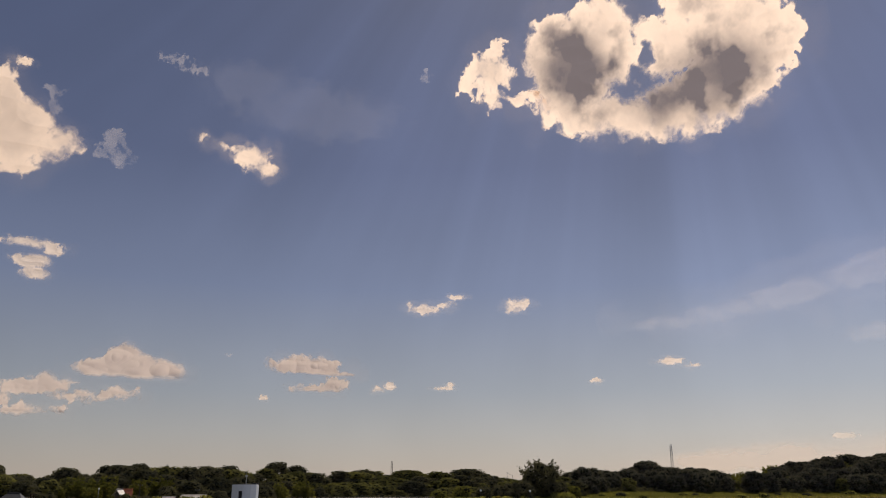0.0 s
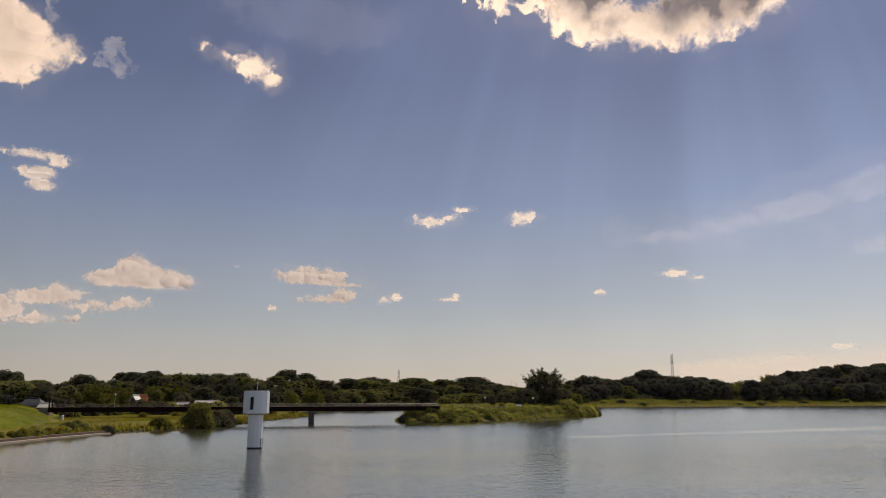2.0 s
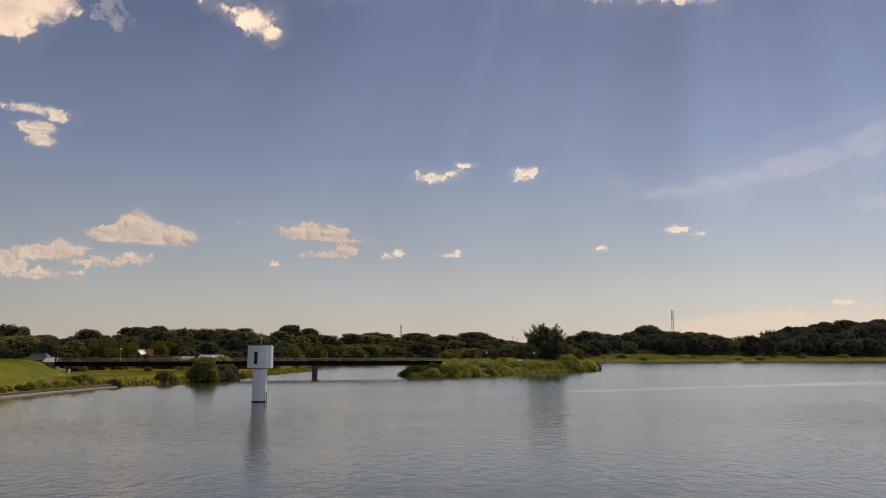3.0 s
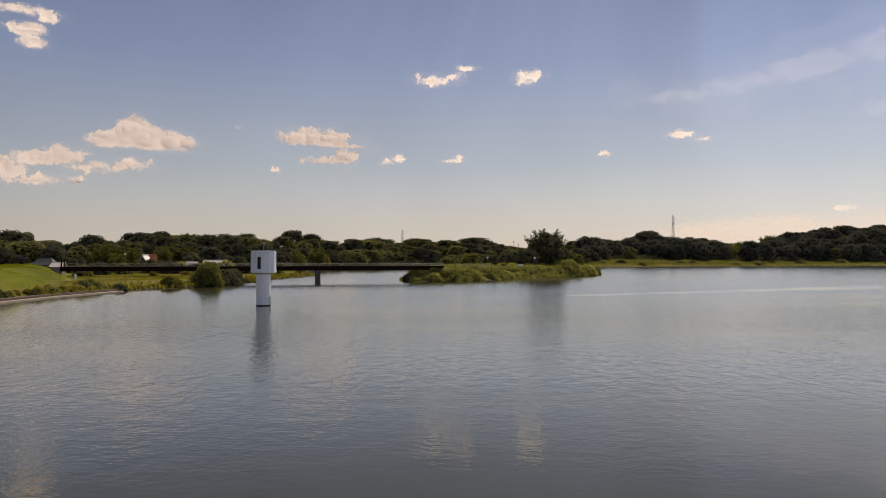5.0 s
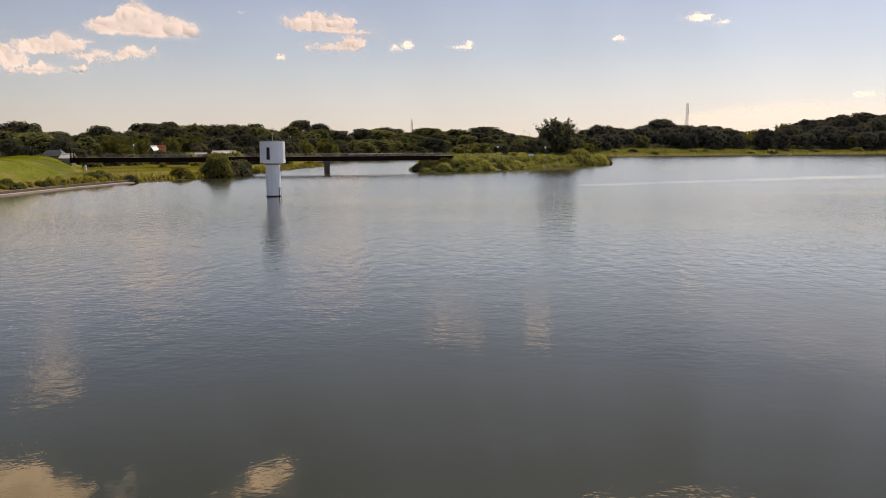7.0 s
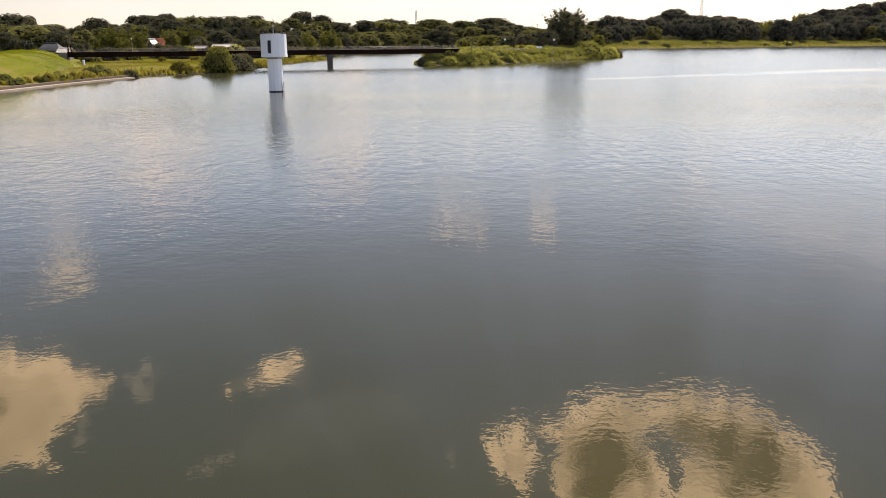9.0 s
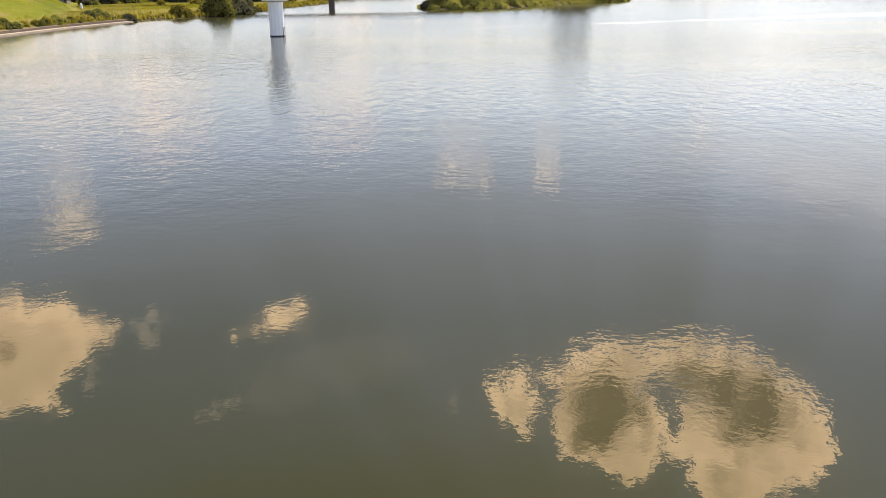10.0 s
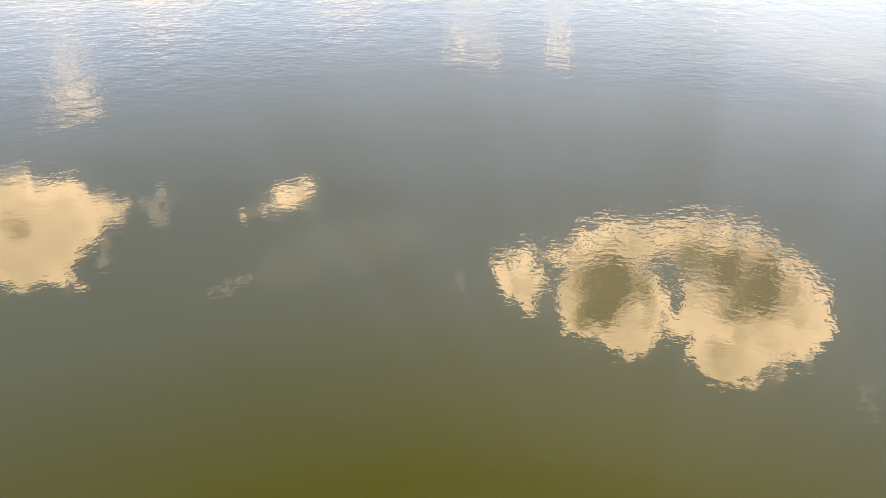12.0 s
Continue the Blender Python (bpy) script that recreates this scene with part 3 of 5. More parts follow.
# the cores are lobes of grey painted in as shade
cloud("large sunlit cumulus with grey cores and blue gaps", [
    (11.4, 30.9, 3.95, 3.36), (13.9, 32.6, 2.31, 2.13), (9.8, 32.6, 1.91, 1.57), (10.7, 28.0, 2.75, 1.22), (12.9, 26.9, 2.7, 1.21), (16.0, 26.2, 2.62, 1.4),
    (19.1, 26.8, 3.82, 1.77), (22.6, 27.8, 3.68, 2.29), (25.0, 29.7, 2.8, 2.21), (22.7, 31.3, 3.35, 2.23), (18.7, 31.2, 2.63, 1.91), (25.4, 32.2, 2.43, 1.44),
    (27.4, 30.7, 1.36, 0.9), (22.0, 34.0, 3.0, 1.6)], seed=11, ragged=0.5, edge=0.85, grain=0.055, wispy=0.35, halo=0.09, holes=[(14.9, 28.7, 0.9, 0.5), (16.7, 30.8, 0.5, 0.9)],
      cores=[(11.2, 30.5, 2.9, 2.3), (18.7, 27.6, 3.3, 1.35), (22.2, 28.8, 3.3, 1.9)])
cloud("ragged bright fragment of a cumulus cloud", [(4.2, 30.6, 1.68, 1.62), (3.2, 29.4, 1.44, 0.73), (6.3, 28.5, 1.7, 0.85), (4.7, 32.0, 0.97, 0.71)], seed=23, ragged=0.7, edge=1.0, core=(2, 3), thin=0.35, grain=0.045, wispy=0.6)
cloud("bright cream cumulus with a frayed edge", [(-32.1, 23.1, 2.37, 2.16), (-33.2, 25.0, 1.35, 1.77), (-29.4, 22.7, 1.61, 0.96), (-31.4, 21.0, 1.01, 0.73), (-35.2, 23.2, 2.9, 3.49)], seed=31, ragged=0.5, edge=1.2, core=(2.4, 4), thin=0.1, grain=0.05, wispy=0.4, heap=0.05)
for seed, lobes in enumerate((
        [(-32.2, 27.6, 0.62, 0.32)], [(-15.3, 23.8, 1.35, 0.80), (-14.1, 23.0, 0.75, 0.60), (-17.4, 24.4, 1.0, 0.26), (-19.2, 24.7, 0.36, 0.36)],
        [(-10.3, 8.9, 1.98, 0.62), (-12.0, 8.8, 0.98, 0.53), (-8.8, 8.7, 1.0, 0.5), (-7.3, 8.2, 0.76, 0.21)], [(-9.6, 7.1, 1.85, 0.29), (-8.1, 7.5, 0.83, 0.53)],
        [(-4.9, 7.1, 0.51, 0.25), (-4.0, 7.4, 0.43, 0.29)], [(-13.2, 6.4, 0.32, 0.2)], [(0.0, 7.2, 0.76, 0.17), (0.5, 7.5, 0.3, 0.17)],
        [(-1.4, 13.1, 1.23, 0.38), (-2.6, 13.4, 0.22, 0.26), (0.2, 13.4, 0.61, 0.21)], [(1.0, 14.0, 0.7, 0.22)], [(5.8, 13.4, 0.96, 0.38), (5.3, 13.0, 0.7, 0.25)],
        [(11.3, 7.6, 0.49, 0.21)], [(16.7, 8.8, 0.94, 0.27), (18.2, 8.4, 0.54, 0.16)])):
    high = lobes[0][1] > 20
    low = lobes[0][1] < 10 and lobes[0][2] > 0.9 and lobes[0][0] < 0
    cloud("small white puff of cumulus", lobes, M_CLOUD if high else M_SOFT if low else M_PUFF, seed=100 + 7 * seed, ragged=0.5, edge=0.75 if low else 1.1, core=(1.2, 2.5) if high else (0.0, 0.5), thin=0.1, grain=0.03, fluff=0.22,
          lean=2.8 if low else 0.0, heap=0.75 if low else 0.12, far=(1.08 if lobes[0][1] > 8 else 0.9) if low else 1.0, wispy=0.35, halo=0.15, base=min(q[1] - 0.7 * q[3] for q in lobes) if lobes[0][1] < 10 else None)
cloud("cream cumulus with a flat soft base", [(-22.7, 8.95, 0.95, 0.95), (-23.6, 8.55, 0.8, 0.75), (-24.7, 8.15, 0.95, 0.6), (-21.6, 8.5, 0.7, 0.7), (-20.5, 8.3, 0.7, 0.7), (-19.6, 8.05, 0.7, 0.5), (-22.4, 7.95, 3.2, 0.48)],
      M_SOFT, 41, 0.35, 0.5, (0.1, 0.8), base=7.45, grain=0.03, fluff=0.22, lean=2.8, heap=0.75, wispy=0.15, halo=0.12, far=1.1)
cloud("broken cream cumulus low in the haze", [(-27.4, 6.8, 1.6, 0.62), (-29.2, 6.6, 1.46, 0.42), (-25.6, 6.1, 1.5, 0.32), (-22.8, 6.5, 1.0, 0.34), (-23.9, 6.2, 1.0, 0.22), (-29.0, 5.1, 1.61, 0.33), (-26.5, 5.2, 0.51, 0.29), (-31.5, 5.9, 1.8, 0.7)], M_SOFT, 43, 0.4, 0.62, (0.1, 0.9), grain=0.035, fluff=0.2, lean=2.8, heap=0.75, wispy=0.3, halo=0.12, far=0.9)
cloud("small curled cream cloud", [(-29.8, 16.0, 1.9, 0.30), (-28.2, 15.6, 0.7, 0.3), (-29.6, 14.8, 1.2, 0.45), (-29.2, 14.0, 0.9, 0.42)], M_PUFF, 47, 0.35, 0.8, (0.1, 1.2), grain=0.035, wispy=0.2, halo=0.08)
for seed, lobes in enumerate(([(-25.3, 23.4, 0.96, 1.14)], [(-29.9, 25.8, 0.72, 0.8)], [(-21.9, 29.9, 1.09, 0.34), (-20.3, 29.5, 1.28, 0.31)], [(-1.5, 30.4, 0.48, 0.36)], [(-15.9, 9.4, 0.32, 0.16)], [(32.6, 33.7, 0.9, 0.8)])):
    cloud("faint torn shred of white cloud", lobes, M_WISP, 200 + 9 * seed, 1.0, 1.0, (3, 4), thin=0.55, grain=0.045, wispy=0.9, halo=0.05)
cloud("long thin streak of high cloud", [(17.1, 11.5, 3.56, 0.56), (21.4, 12.1, 3.4, 0.63), (25.2, 12.8, 3.22, 0.69), (28.9, 13.6, 3.38, 0.9), (33.0, 14.3, 4, 1.2)], M_VEIL, 61, 0.2, 1.3, (3, 4), fluff=0.15, wispy=0.15, halo=0.3)
cloud("thin bank of pale cloud", [(31.0, 9.8, 2.6, 0.6)], M_VEIL, 63, 0.3, 1.2, (3, 4))
cloud("small pinkish cloud low over the hills", [(27.2, 3.3, 0.75, 0.22)], M_LOW, 65, 0.4, 0.9, (3, 4), grain=0.03, heap=0.0)
cloud("pale pink bank of haze over the hills", [(20.5, 1.6, 7.0, 0.9), (26.5, 2.0, 7.0, 1.0), (32.0, 1.9, 6.0, 1.3)], M_HAZE, 71, 0.2, 2.0, (3, 4), grain=0.06, fluff=0.05, wispy=0.1, heap=0.0)
cloud("faint veil of high cloud", [(-10.5, 27.4, 6.86, 1.83), (-15.6, 29.0, 4.01, 1.58)], M_FAINT, 67, 0.3, 1.8, (4, 5))


# ---- foliage builders ----
def leaf_mesh(name, centres, size, mat, rng, upright=0.0, long=1.4, outward=None, loose=0.5):
    """Many small folded leaves or clumps, one quad each, at the given places."""
    n = len(centres)
    c = np.asarray(centres)
    up = rng.normal(size=(n, 3))
    up[:, 2] = up[:, 2] * (1 - upright) + upright * 2.5
    up /= np.linalg.norm(up, axis=1)[:, None]
    if outward is not None:
        # the outer leaves lie like shingles on the skin of their clump
        turn = outward + rng.normal(size=(n, 3)) * loose
        turn /= np.linalg.norm(turn, axis=1)[:, None]
        up = np.cross(turn, up)
        up /= np.linalg.norm(up, axis=1)[:, None] + 1e-9
        side = np.cross(up, turn)
    else:
        side = np.cross(up, rng.normal(size=(n, 3)))
    side /= np.linalg.norm(side, axis=1)[:, None] + 1e-9
    s = size * rng.uniform(0.6, 1.4, (n, 1))
    fold = np.cross(up, side) * s * 0.25
    v = np.stack([c - up * s * long / 2, c + side * s / 2 + fold, c + up * s * long / 2, c - side * s / 2 + fold], 1).reshape(-1, 3)
    return mesh_of(name, v.tolist(), np.arange(4 * n).reshape(-1, 4).tolist(), mat)


def lump_points(rng, n, lumps, ways=False):
    """Places on the skins of a few lumps (x, y, z, radius, flatness), thinned at random so that gaps stay."""
    w = np.array([q[3] ** 2 for q in lumps])
    pick = rng.choice(len(lumps), n, p=w / w.sum())
    d = rng.normal(size=(n, 3))
    d /= np.linalg.norm(d, axis=1)[:, None]
    arr = np.array(lumps)[pick]
    r = arr[:, 3] * rng.uniform(0.78, 1.08, n)
    places = arr[:, :3] + d * np.stack([r, r, r * arr[:, 4]], -1)
    return (places, d) if ways else places


def limb_bm(rng, height, spread_r, r0, limbs=6, lean=0.04):
    bm = bmesh.new()
    top = Vector((rng.normal() * lean * height, rng.normal() * lean * height, height * 0.62))
    rod(bm, (0, 0, -0.4), top * 0.5, r0, r0 * 0.7)
    rod(bm, top * 0.5, top, r0 * 0.7, r0 * 0.35)
    for k in range(limbs):
        a = k * 2.4 + rng.uniform(0, 0.6)
        base = top * rng.uniform(0.45, 0.95)
        tip = base + Vector((math.cos(a) * spread_r * 0.7, math.sin(a) * spread_r * 0.7, height * rng.uniform(0.12, 0.3)))
        rod(bm, base, tip, r0 * 0.35, r0 * 0.1, 6)
    return bm


def core_bm(lumps, k=0.72):
    bm = bmesh.new()
    for x, y, z, r, flat in lumps:
        bmesh.ops.create_icosphere(bm, subdivisions=1, radius=1, matrix=Matrix.LocRotScale((x, y, z), None, (r * k, r * k, r * k * flat)))
    return bm


def broadleaf(seed, height, width, leaves, size, mat, label, n_lumps=16, low=0.12, category="tree", open_crown=False, core=0.68, lump=1.0, sprigs=0):
    """A tree as a thing: tapered trunk with limbs, and a crown of leaf clumps on uneven lumps."""
    rng = np.random.default_rng(seed)
    tree = tagged(new("tree"), label, category)
    part("trunk", limb_bm(rng, height, width / 2, 0.022 * height), M_BARK, tree, "dark bark")
    lumps = []
    for k in range(n_lumps):
        q = k / max(1, n_lumps - 1)
        z = height * (low + (0.93 - low) * q)
        ring = width / 2 * math.sin(math.pi * (0.18 + 0.68 * q)) * rng.uniform(0.35, 0.85)
        a = k * 2.4 + rng.uniform(-0.5, 0.5)
        r = width * rng.uniform(0.16, 0.27) * lump
        lumps.append((math.cos(a) * ring, math.sin(a) * ring, min(z, height - r * 0.75), r, rng.uniform(0.65, 0.95)))
    skin_places, skin_ways = lump_points(rng, leaves, lumps, True)
    dome = (skin_places - np.array([0, 0, height * 0.42])) / np.array([width / 2, width / 2, height * 0.5])
    skin_ways = skin_ways + 0.6 * dome
    skin_ways = skin_ways / np.linalg.norm(skin_ways, axis=1)[:, None]
    pts, ways = [skin_places], [skin_ways]
    for k in range(sprigs):
        # loose leafy shoots stand out of the upper crown
        x, y, z, r, flat = lumps[int(rng.integers(n_lumps // 3, n_lumps))]
        q = rng.uniform(0, 1, (26, 1))
        d = np.array([x + rng.normal() * width * 0.12, y + rng.normal() * width * 0.12, width * 0.3 * rng.uniform(0.5, 1.2)])
        d = d / np.linalg.norm(d) * rng.uniform(1.4, 2.8)
        pts.append(np.array([x, y, z]) + d * (0.3 + q) + rng.normal(size=(26, 3)) * 0.22)
        ways.append(rng.normal(size=(26, 3)))
    crown = part_mesh("crown", leaf_mesh("crown", np.concatenate(pts), size, mat, rng, outward=np.concatenate(ways), loose=0.8), tree)
    # closed dark lumps fill the crown, coloured as its inner shade
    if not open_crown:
        part("inner_foliage", core_bm(lumps, core), M_SHADE_CORE, tree)
    return tree


def place(proto, x, y, z, scale, turn, wide=1.0):
    m = Matrix.Translation((x, y, z)) @ Matrix.Rotation(turn, 4, "Z") @ Matrix.Diagonal((scale * wide, scale * wide, scale, 1))
    return copy_thing(proto, m)


def move_thing(ob, x, y, z, scale=1.0, turn=0.0):
    ob.matrix_basis = Matrix.Translation((x, y, z)) @ Matrix.Rotation(turn, 4, "Z") @ Matrix.Diagonal((scale, scale, scale, 1))
    return ob


# ---- wooded hills ----
def bamboo(seed, label):
    rng = np.random.default_rng(seed)
    tree = tagged(new("bamboo_clump"), label, "bamboo")
    pts, bm = [], bmesh.new()
    for k in range(26):
        a, r = rng.uniform(0, 6.28), 3.2 * math.sqrt(rng.uniform())
        x, y, h = r * math.cos(a), r * math.sin(a), rng.uniform(7, 10.5)
        bx, by = x + rng.normal() * 0.9, y + rng.normal() * 0.9
        rod(bm, (x, y, -0.3), (bx, by, h), 0.05, 0.02, 5)
        n = 70
        q = rng.uniform(0.15, 1.05, n)
        w = 0.9 * (1.1 - q) + 0.2
        pts.append(np.stack([x + (bx - x) * q + rng.normal(size=n) * w, y + (by - y) * q + rng.normal(size=n) * w, h * q], -1))
    part("culms", bm, M_BARK, tree)
    part_mesh("leaves", leaf_mesh("leaves", np.concatenate(pts), 0.5, M_BAMBOO, rng, 0.35, 1.8), tree)
    return tree


wood_rng = np.random.default_rng(5)
olive = [broadleaf(50 + k, 10.0, w, 3000, 0.44, M_OLIVE, "olive green broadleaf tree on the wooded hill", 20, lump=0.95) for k, w in enumerate((8.5, 10.5, 9.0))]
protos = [broadleaf(40 + k, 10.0, w, 3000, 0.44, M_TREE, "dark green broadleaf tree on the wooded hill", 20, lump=0.95) for k, w in enumerate((8.0, 9.0, 10.0, 7.0, 9.5))]
# far hill trees, their distance haze painted into the leaves
hazed = [broadleaf(60 + k, 10.0, w, 4200, 0.42, M_HAZED_LEAF, "grey-green tree with haze in its leaf colour on the far wooded hill", 26, lump=0.78, core=0.8) for k, w in enumerate((13.0, 15.0, 11.0, 14.0))]
clumps = [bamboo(70 + k, "pale green feathery bamboo clump at the wood's edge") for k in range(2)]
used = set()


def plant(proto, x, y, scale, turn, wide=1.0, group=""):
    z = float(terrain(x, y)) - 0.15
    if proto.name in used:
        ob = place(proto, x, y, z, scale, turn, wide)
    else:
        used.add(proto.name)
        ob = proto
        ob.matrix_basis = Matrix.Translation((x, y, z)) @ Matrix.Rotation(turn, 4, "Z") @ Matrix.Diagonal((scale * wide, scale * wide, scale, 1))
    if group:
        tagged(ob, group=group)
    return ob


for row in range(4):
    q = (0.02, 0.34, 0.67, 1.0)[row]
    az = -35.5 + row * 0.3
    while az < 35.5:
        foot, top = float(along(WOOD_FOOT, az)), float(along(WOOD_TOP, az))
        dist = foot + (top - foot) * q + wood_rng.uniform(-12, 12)
        x, y = polar(az, dist)
        gz = float(terrain(x, y))
        if gz > 0.8:
            if row == 3:
                height = max(6.5, 7.2 + dist * math.tan(radians(float(along(SKYLINE, az)))) - gz) * (wood_rng.uniform(0.9, 1.06) if az > 10 else wood_rng.uniform(0.96, 1.12))
            else:
                height = wood_rng.uniform(10.0, 15.0) if az > 10 else wood_rng.uniform(6.0, 11.0)
            patch = field(np.array([az / 3.0]), np.array([1.5 + row]), 77, 2)[0]
            grove = (row < 2 and az < -8 and patch > 0.48) or (19.6 < az < 22.6 and row > 0)
            share = 0.65 if -8 < az < 9 else 0.3 if az < -8 else 0.08
            wide = wood_rng.uniform(0.9, 1.2) * (1.45 if -8 < az < 10 else 1.15 if az < -8 else 1.0)
            if not grove and wood_rng.uniform() < share:
                plant(olive[int(wood_rng.integers(3))], x, y, height / 10.0, wood_rng.uniform(0, 6.28), wide, "trees of the wooded hills")
            elif az > 10 and not grove:
                plant(hazed[int(wood_rng.integers(4))], x, y, height / 10.0, wood_rng.uniform(0, 6.28), wide, "trees of the wooded hills")
            elif grove:
                plant(clumps[int(wood_rng.integers(2))], x, y, height / 11.5, wood_rng.uniform(0, 6.28), 1.1, "trees of the wooded hills")
            else:
                plant(protos[int(wood_rng.integers(5))], x, y, height / 10.0, wood_rng.uniform(0, 6.28), wide, "trees of the wooded hills")
        az += math.degrees(wood_rng.uniform(*((6.0, 12.0) if az > 10 else (4.5, 8.0) if row == 3 else (6.0, 11.0))) / dist)


# a hedge of undergrowth hides the foot of the woods
def undergrowth():
    rng = np.random.default_rng(91)
    pts = []
    for az in np.arange(-35, 35, 0.11):
        dist = float(along(WOOD_FOOT, az)) + rng.uniform(-14, 6)
        x, y = polar(az, dist)
        z = float(terrain(x, y))
        if z > 0.6:
            r = rng.uniform(1.2, 2.6)
            pts.append(lump_points(rng, 46, [(x, y, z + r * 0.5, r, 0.9)]))
    for az in np.arange(-35, 35, 0.12):
        for q in (0.18, 0.5, 0.84):
            foot, top = float(along(WOOD_FOOT, az)), float(along(WOOD_TOP, az))
            dist = foot + (top - foot) * (q + rng.uniform(-0.1, 0.1))
            x, y = polar(az, dist)
            z = float(terrain(x, y))
            r = rng.uniform(2.0, 3.0)
            if z > 0.6:
                pts.append(lump_points(rng, 44, [(x, y, z + r * 0.1, r, 0.9)]))
    ob = part_mesh("undergrowth", leaf_mesh("undergrowth", np.concatenate(pts), 0.85, M_TREE, rng))
    return tagged(ob, "dense dark shrubs along the foot of the woods", "shrubs", kind="stuff")


undergrowth()


# ---- intake tower ----
def ring(sides, radius, z, turn):
    return [Vector((radius * math.cos(turn + k * 2 * math.pi / sides), radius * math.sin(turn + k * 2 * math.pi / sides), z)) for k in range(sides)]


def prism(bm, radius, z0, z1, turn, radius_top=None, sides=12, bevel=0.03, cap=True):
    lo, hi = [bm.verts.new(v) for v in ring(sides, radius, z0, turn)], [bm.verts.new(v) for v in ring(sides, radius_top or radius, z1, turn)]
    for k in range(sides):
        bm.faces.new((lo[k], lo[(k + 1) % sides], hi[(k + 1) % sides], hi[k]))
    if cap:
        bm.faces.new(lo[::-1])
        bm.faces.new(hi)
    if bevel:
        bmesh.ops.bevel(bm, geom=list(bm.edges), offset=bevel, segments=2, affect="EDGES", profile=0.5)
    return bm


def intake_tower(x, y):
    tower = tagged(new("intake_tower"), "white-painted many-sided concrete intake tower standing in the lake", "tower")
    toward = math.atan2(-y, -x)
    turn = toward - radians(22) + radians(15)   # one facet faces 22 degrees beside the dam
    R = 1.80
    z0, z1 = 4.77, 7.85
    # head: eight walls, one of them with a deep opening
    bm = bmesh.new()
    lo, hi = ring(12, R, z0 + 0.35, turn), ring(12, R, z1, turn)
    for k in range(1, 12):
        a, b = k - 1, k
        bm.faces.new([bm.verts.new(v) for v in (lo[a], lo[b], hi[b], hi[a])])
    a, b, c, d = lo[11], lo[0], hi[0], hi[11]
    normal = (b - a).cross(d - a).normalized()

    def on(u, v):
        return a + (b - a) * u + (d - a) * v
    hole = [on(0.18, 0.07), on(0.80, 0.07), on(0.80, 0.70), on(0.18, 0.70)]
    outer = [a, b, c, d]
    inner = [p - normal * 0.35 for p in hole]
    for k in range(4):
        j = (k + 1) % 4
        bm.faces.new([bm.verts.new(v) for v in (outer[k], outer[j], hole[j], hole[k])])
        bm.faces.new([bm.verts.new(v) for v in (hole[k], hole[j], inner[j], inner[k])])
    bm.faces.new([bm.verts.new(v) for v in hi])
    bmesh.ops.remove_doubles(bm, verts=list(bm.verts), dist=0.001)
    bmesh.ops.recalc_face_normals(bm, faces=list(bm.faces))
    part("head", bm, M_WHITE, tower)
    bm = bmesh.new()
    bm.faces.new([bm.verts.new(p + normal * 0.02) for p in inner])
    part("door", bm, M_DARK, tower, "dark recessed doorway")
    part("head_base", prism(bmesh.new(), R + 0.035, z0, z0 + 0.36, turn), M_WHITE, tower, "projecting white band with a shadow joint")
    part("roof_kerb", prism(bmesh.new(), R - 0.12, z1 - 0.02, z1 + 0.10, turn), M_CONC, tower, "grey roof slab")
    part("neck", prism(bmesh.new(), 1.16, z0 - 0.22, z0 + 0.02, turn), M_CONC, tower, "grey shadowed neck")
    part("shaft", prism(bmesh.new(), 1.04, -3.0, z0 - 0.18, turn), M_WHITE, tower)
    part("waterline_band", prism(bmesh.new(), 1.06, -0.3, 0.18, turn), M_DARK, tower, "dark wet band at the waterline")
    side = Vector((math.cos(toward), math.sin(toward), 0))
    right = Vector((-side.y, side.x, 0)) if Vector((-side.y, side.x, 0)).x > 0 else Vector((side.y, -side.x, 0))
    for off in (0.80, 1.02):
        p = right * off + side * 0.72
        part("ladder_rail", rod(bmesh.new(), (p.x, p.y, -0.5), (p.x, p.y, 1.35), 0.04), M_DARK, tower)
    for k in range(5):
        p, q = right * 0.80 + side * 0.72, right * 1.02 + side * 0.72
        part("ladder_rung", rod(bmesh.new(), (p.x, p.y, 0.1 + 0.28 * k), (q.x, q.y, 0.1 + 0.28 * k), 0.025), M_DARK, tower)
    part("antenna_pole", rod(bmesh.new(), (0.05, 0, z1), (0.05, 0, z1 + 1.25), 0.05, 0.03), M_STEEL, tower)
    part("antenna_tip", rod(bmesh.new(), (0.05, 0, z1 + 1.2), (0.05, 0, z1 + 2.2), 0.018, 0.012), M_STEEL, tower)
    part("warning_lamp", box(bmesh.new(), -0.10, -0.1, z1 + 1.05, 0.24, 0.1, z1 + 1.25, 0.03), M_STEEL, tower, "pale lamp box on the pole")
    for k, v in enumerate(ring(12, R - 0.35, z1 + 0.1, turn)):
        if k in (2, 3):
            part("roof_hatch", box(bmesh.new(), v.x - 0.3, v.y - 0.3, z1 + 0.09, v.x + 0.3, v.y + 0.3, z1 + 0.24, 0.03), M_DARK, tower)
    tower.location = (x, y, 0)
    return tower


intake_tower(-27.25, 109.2)


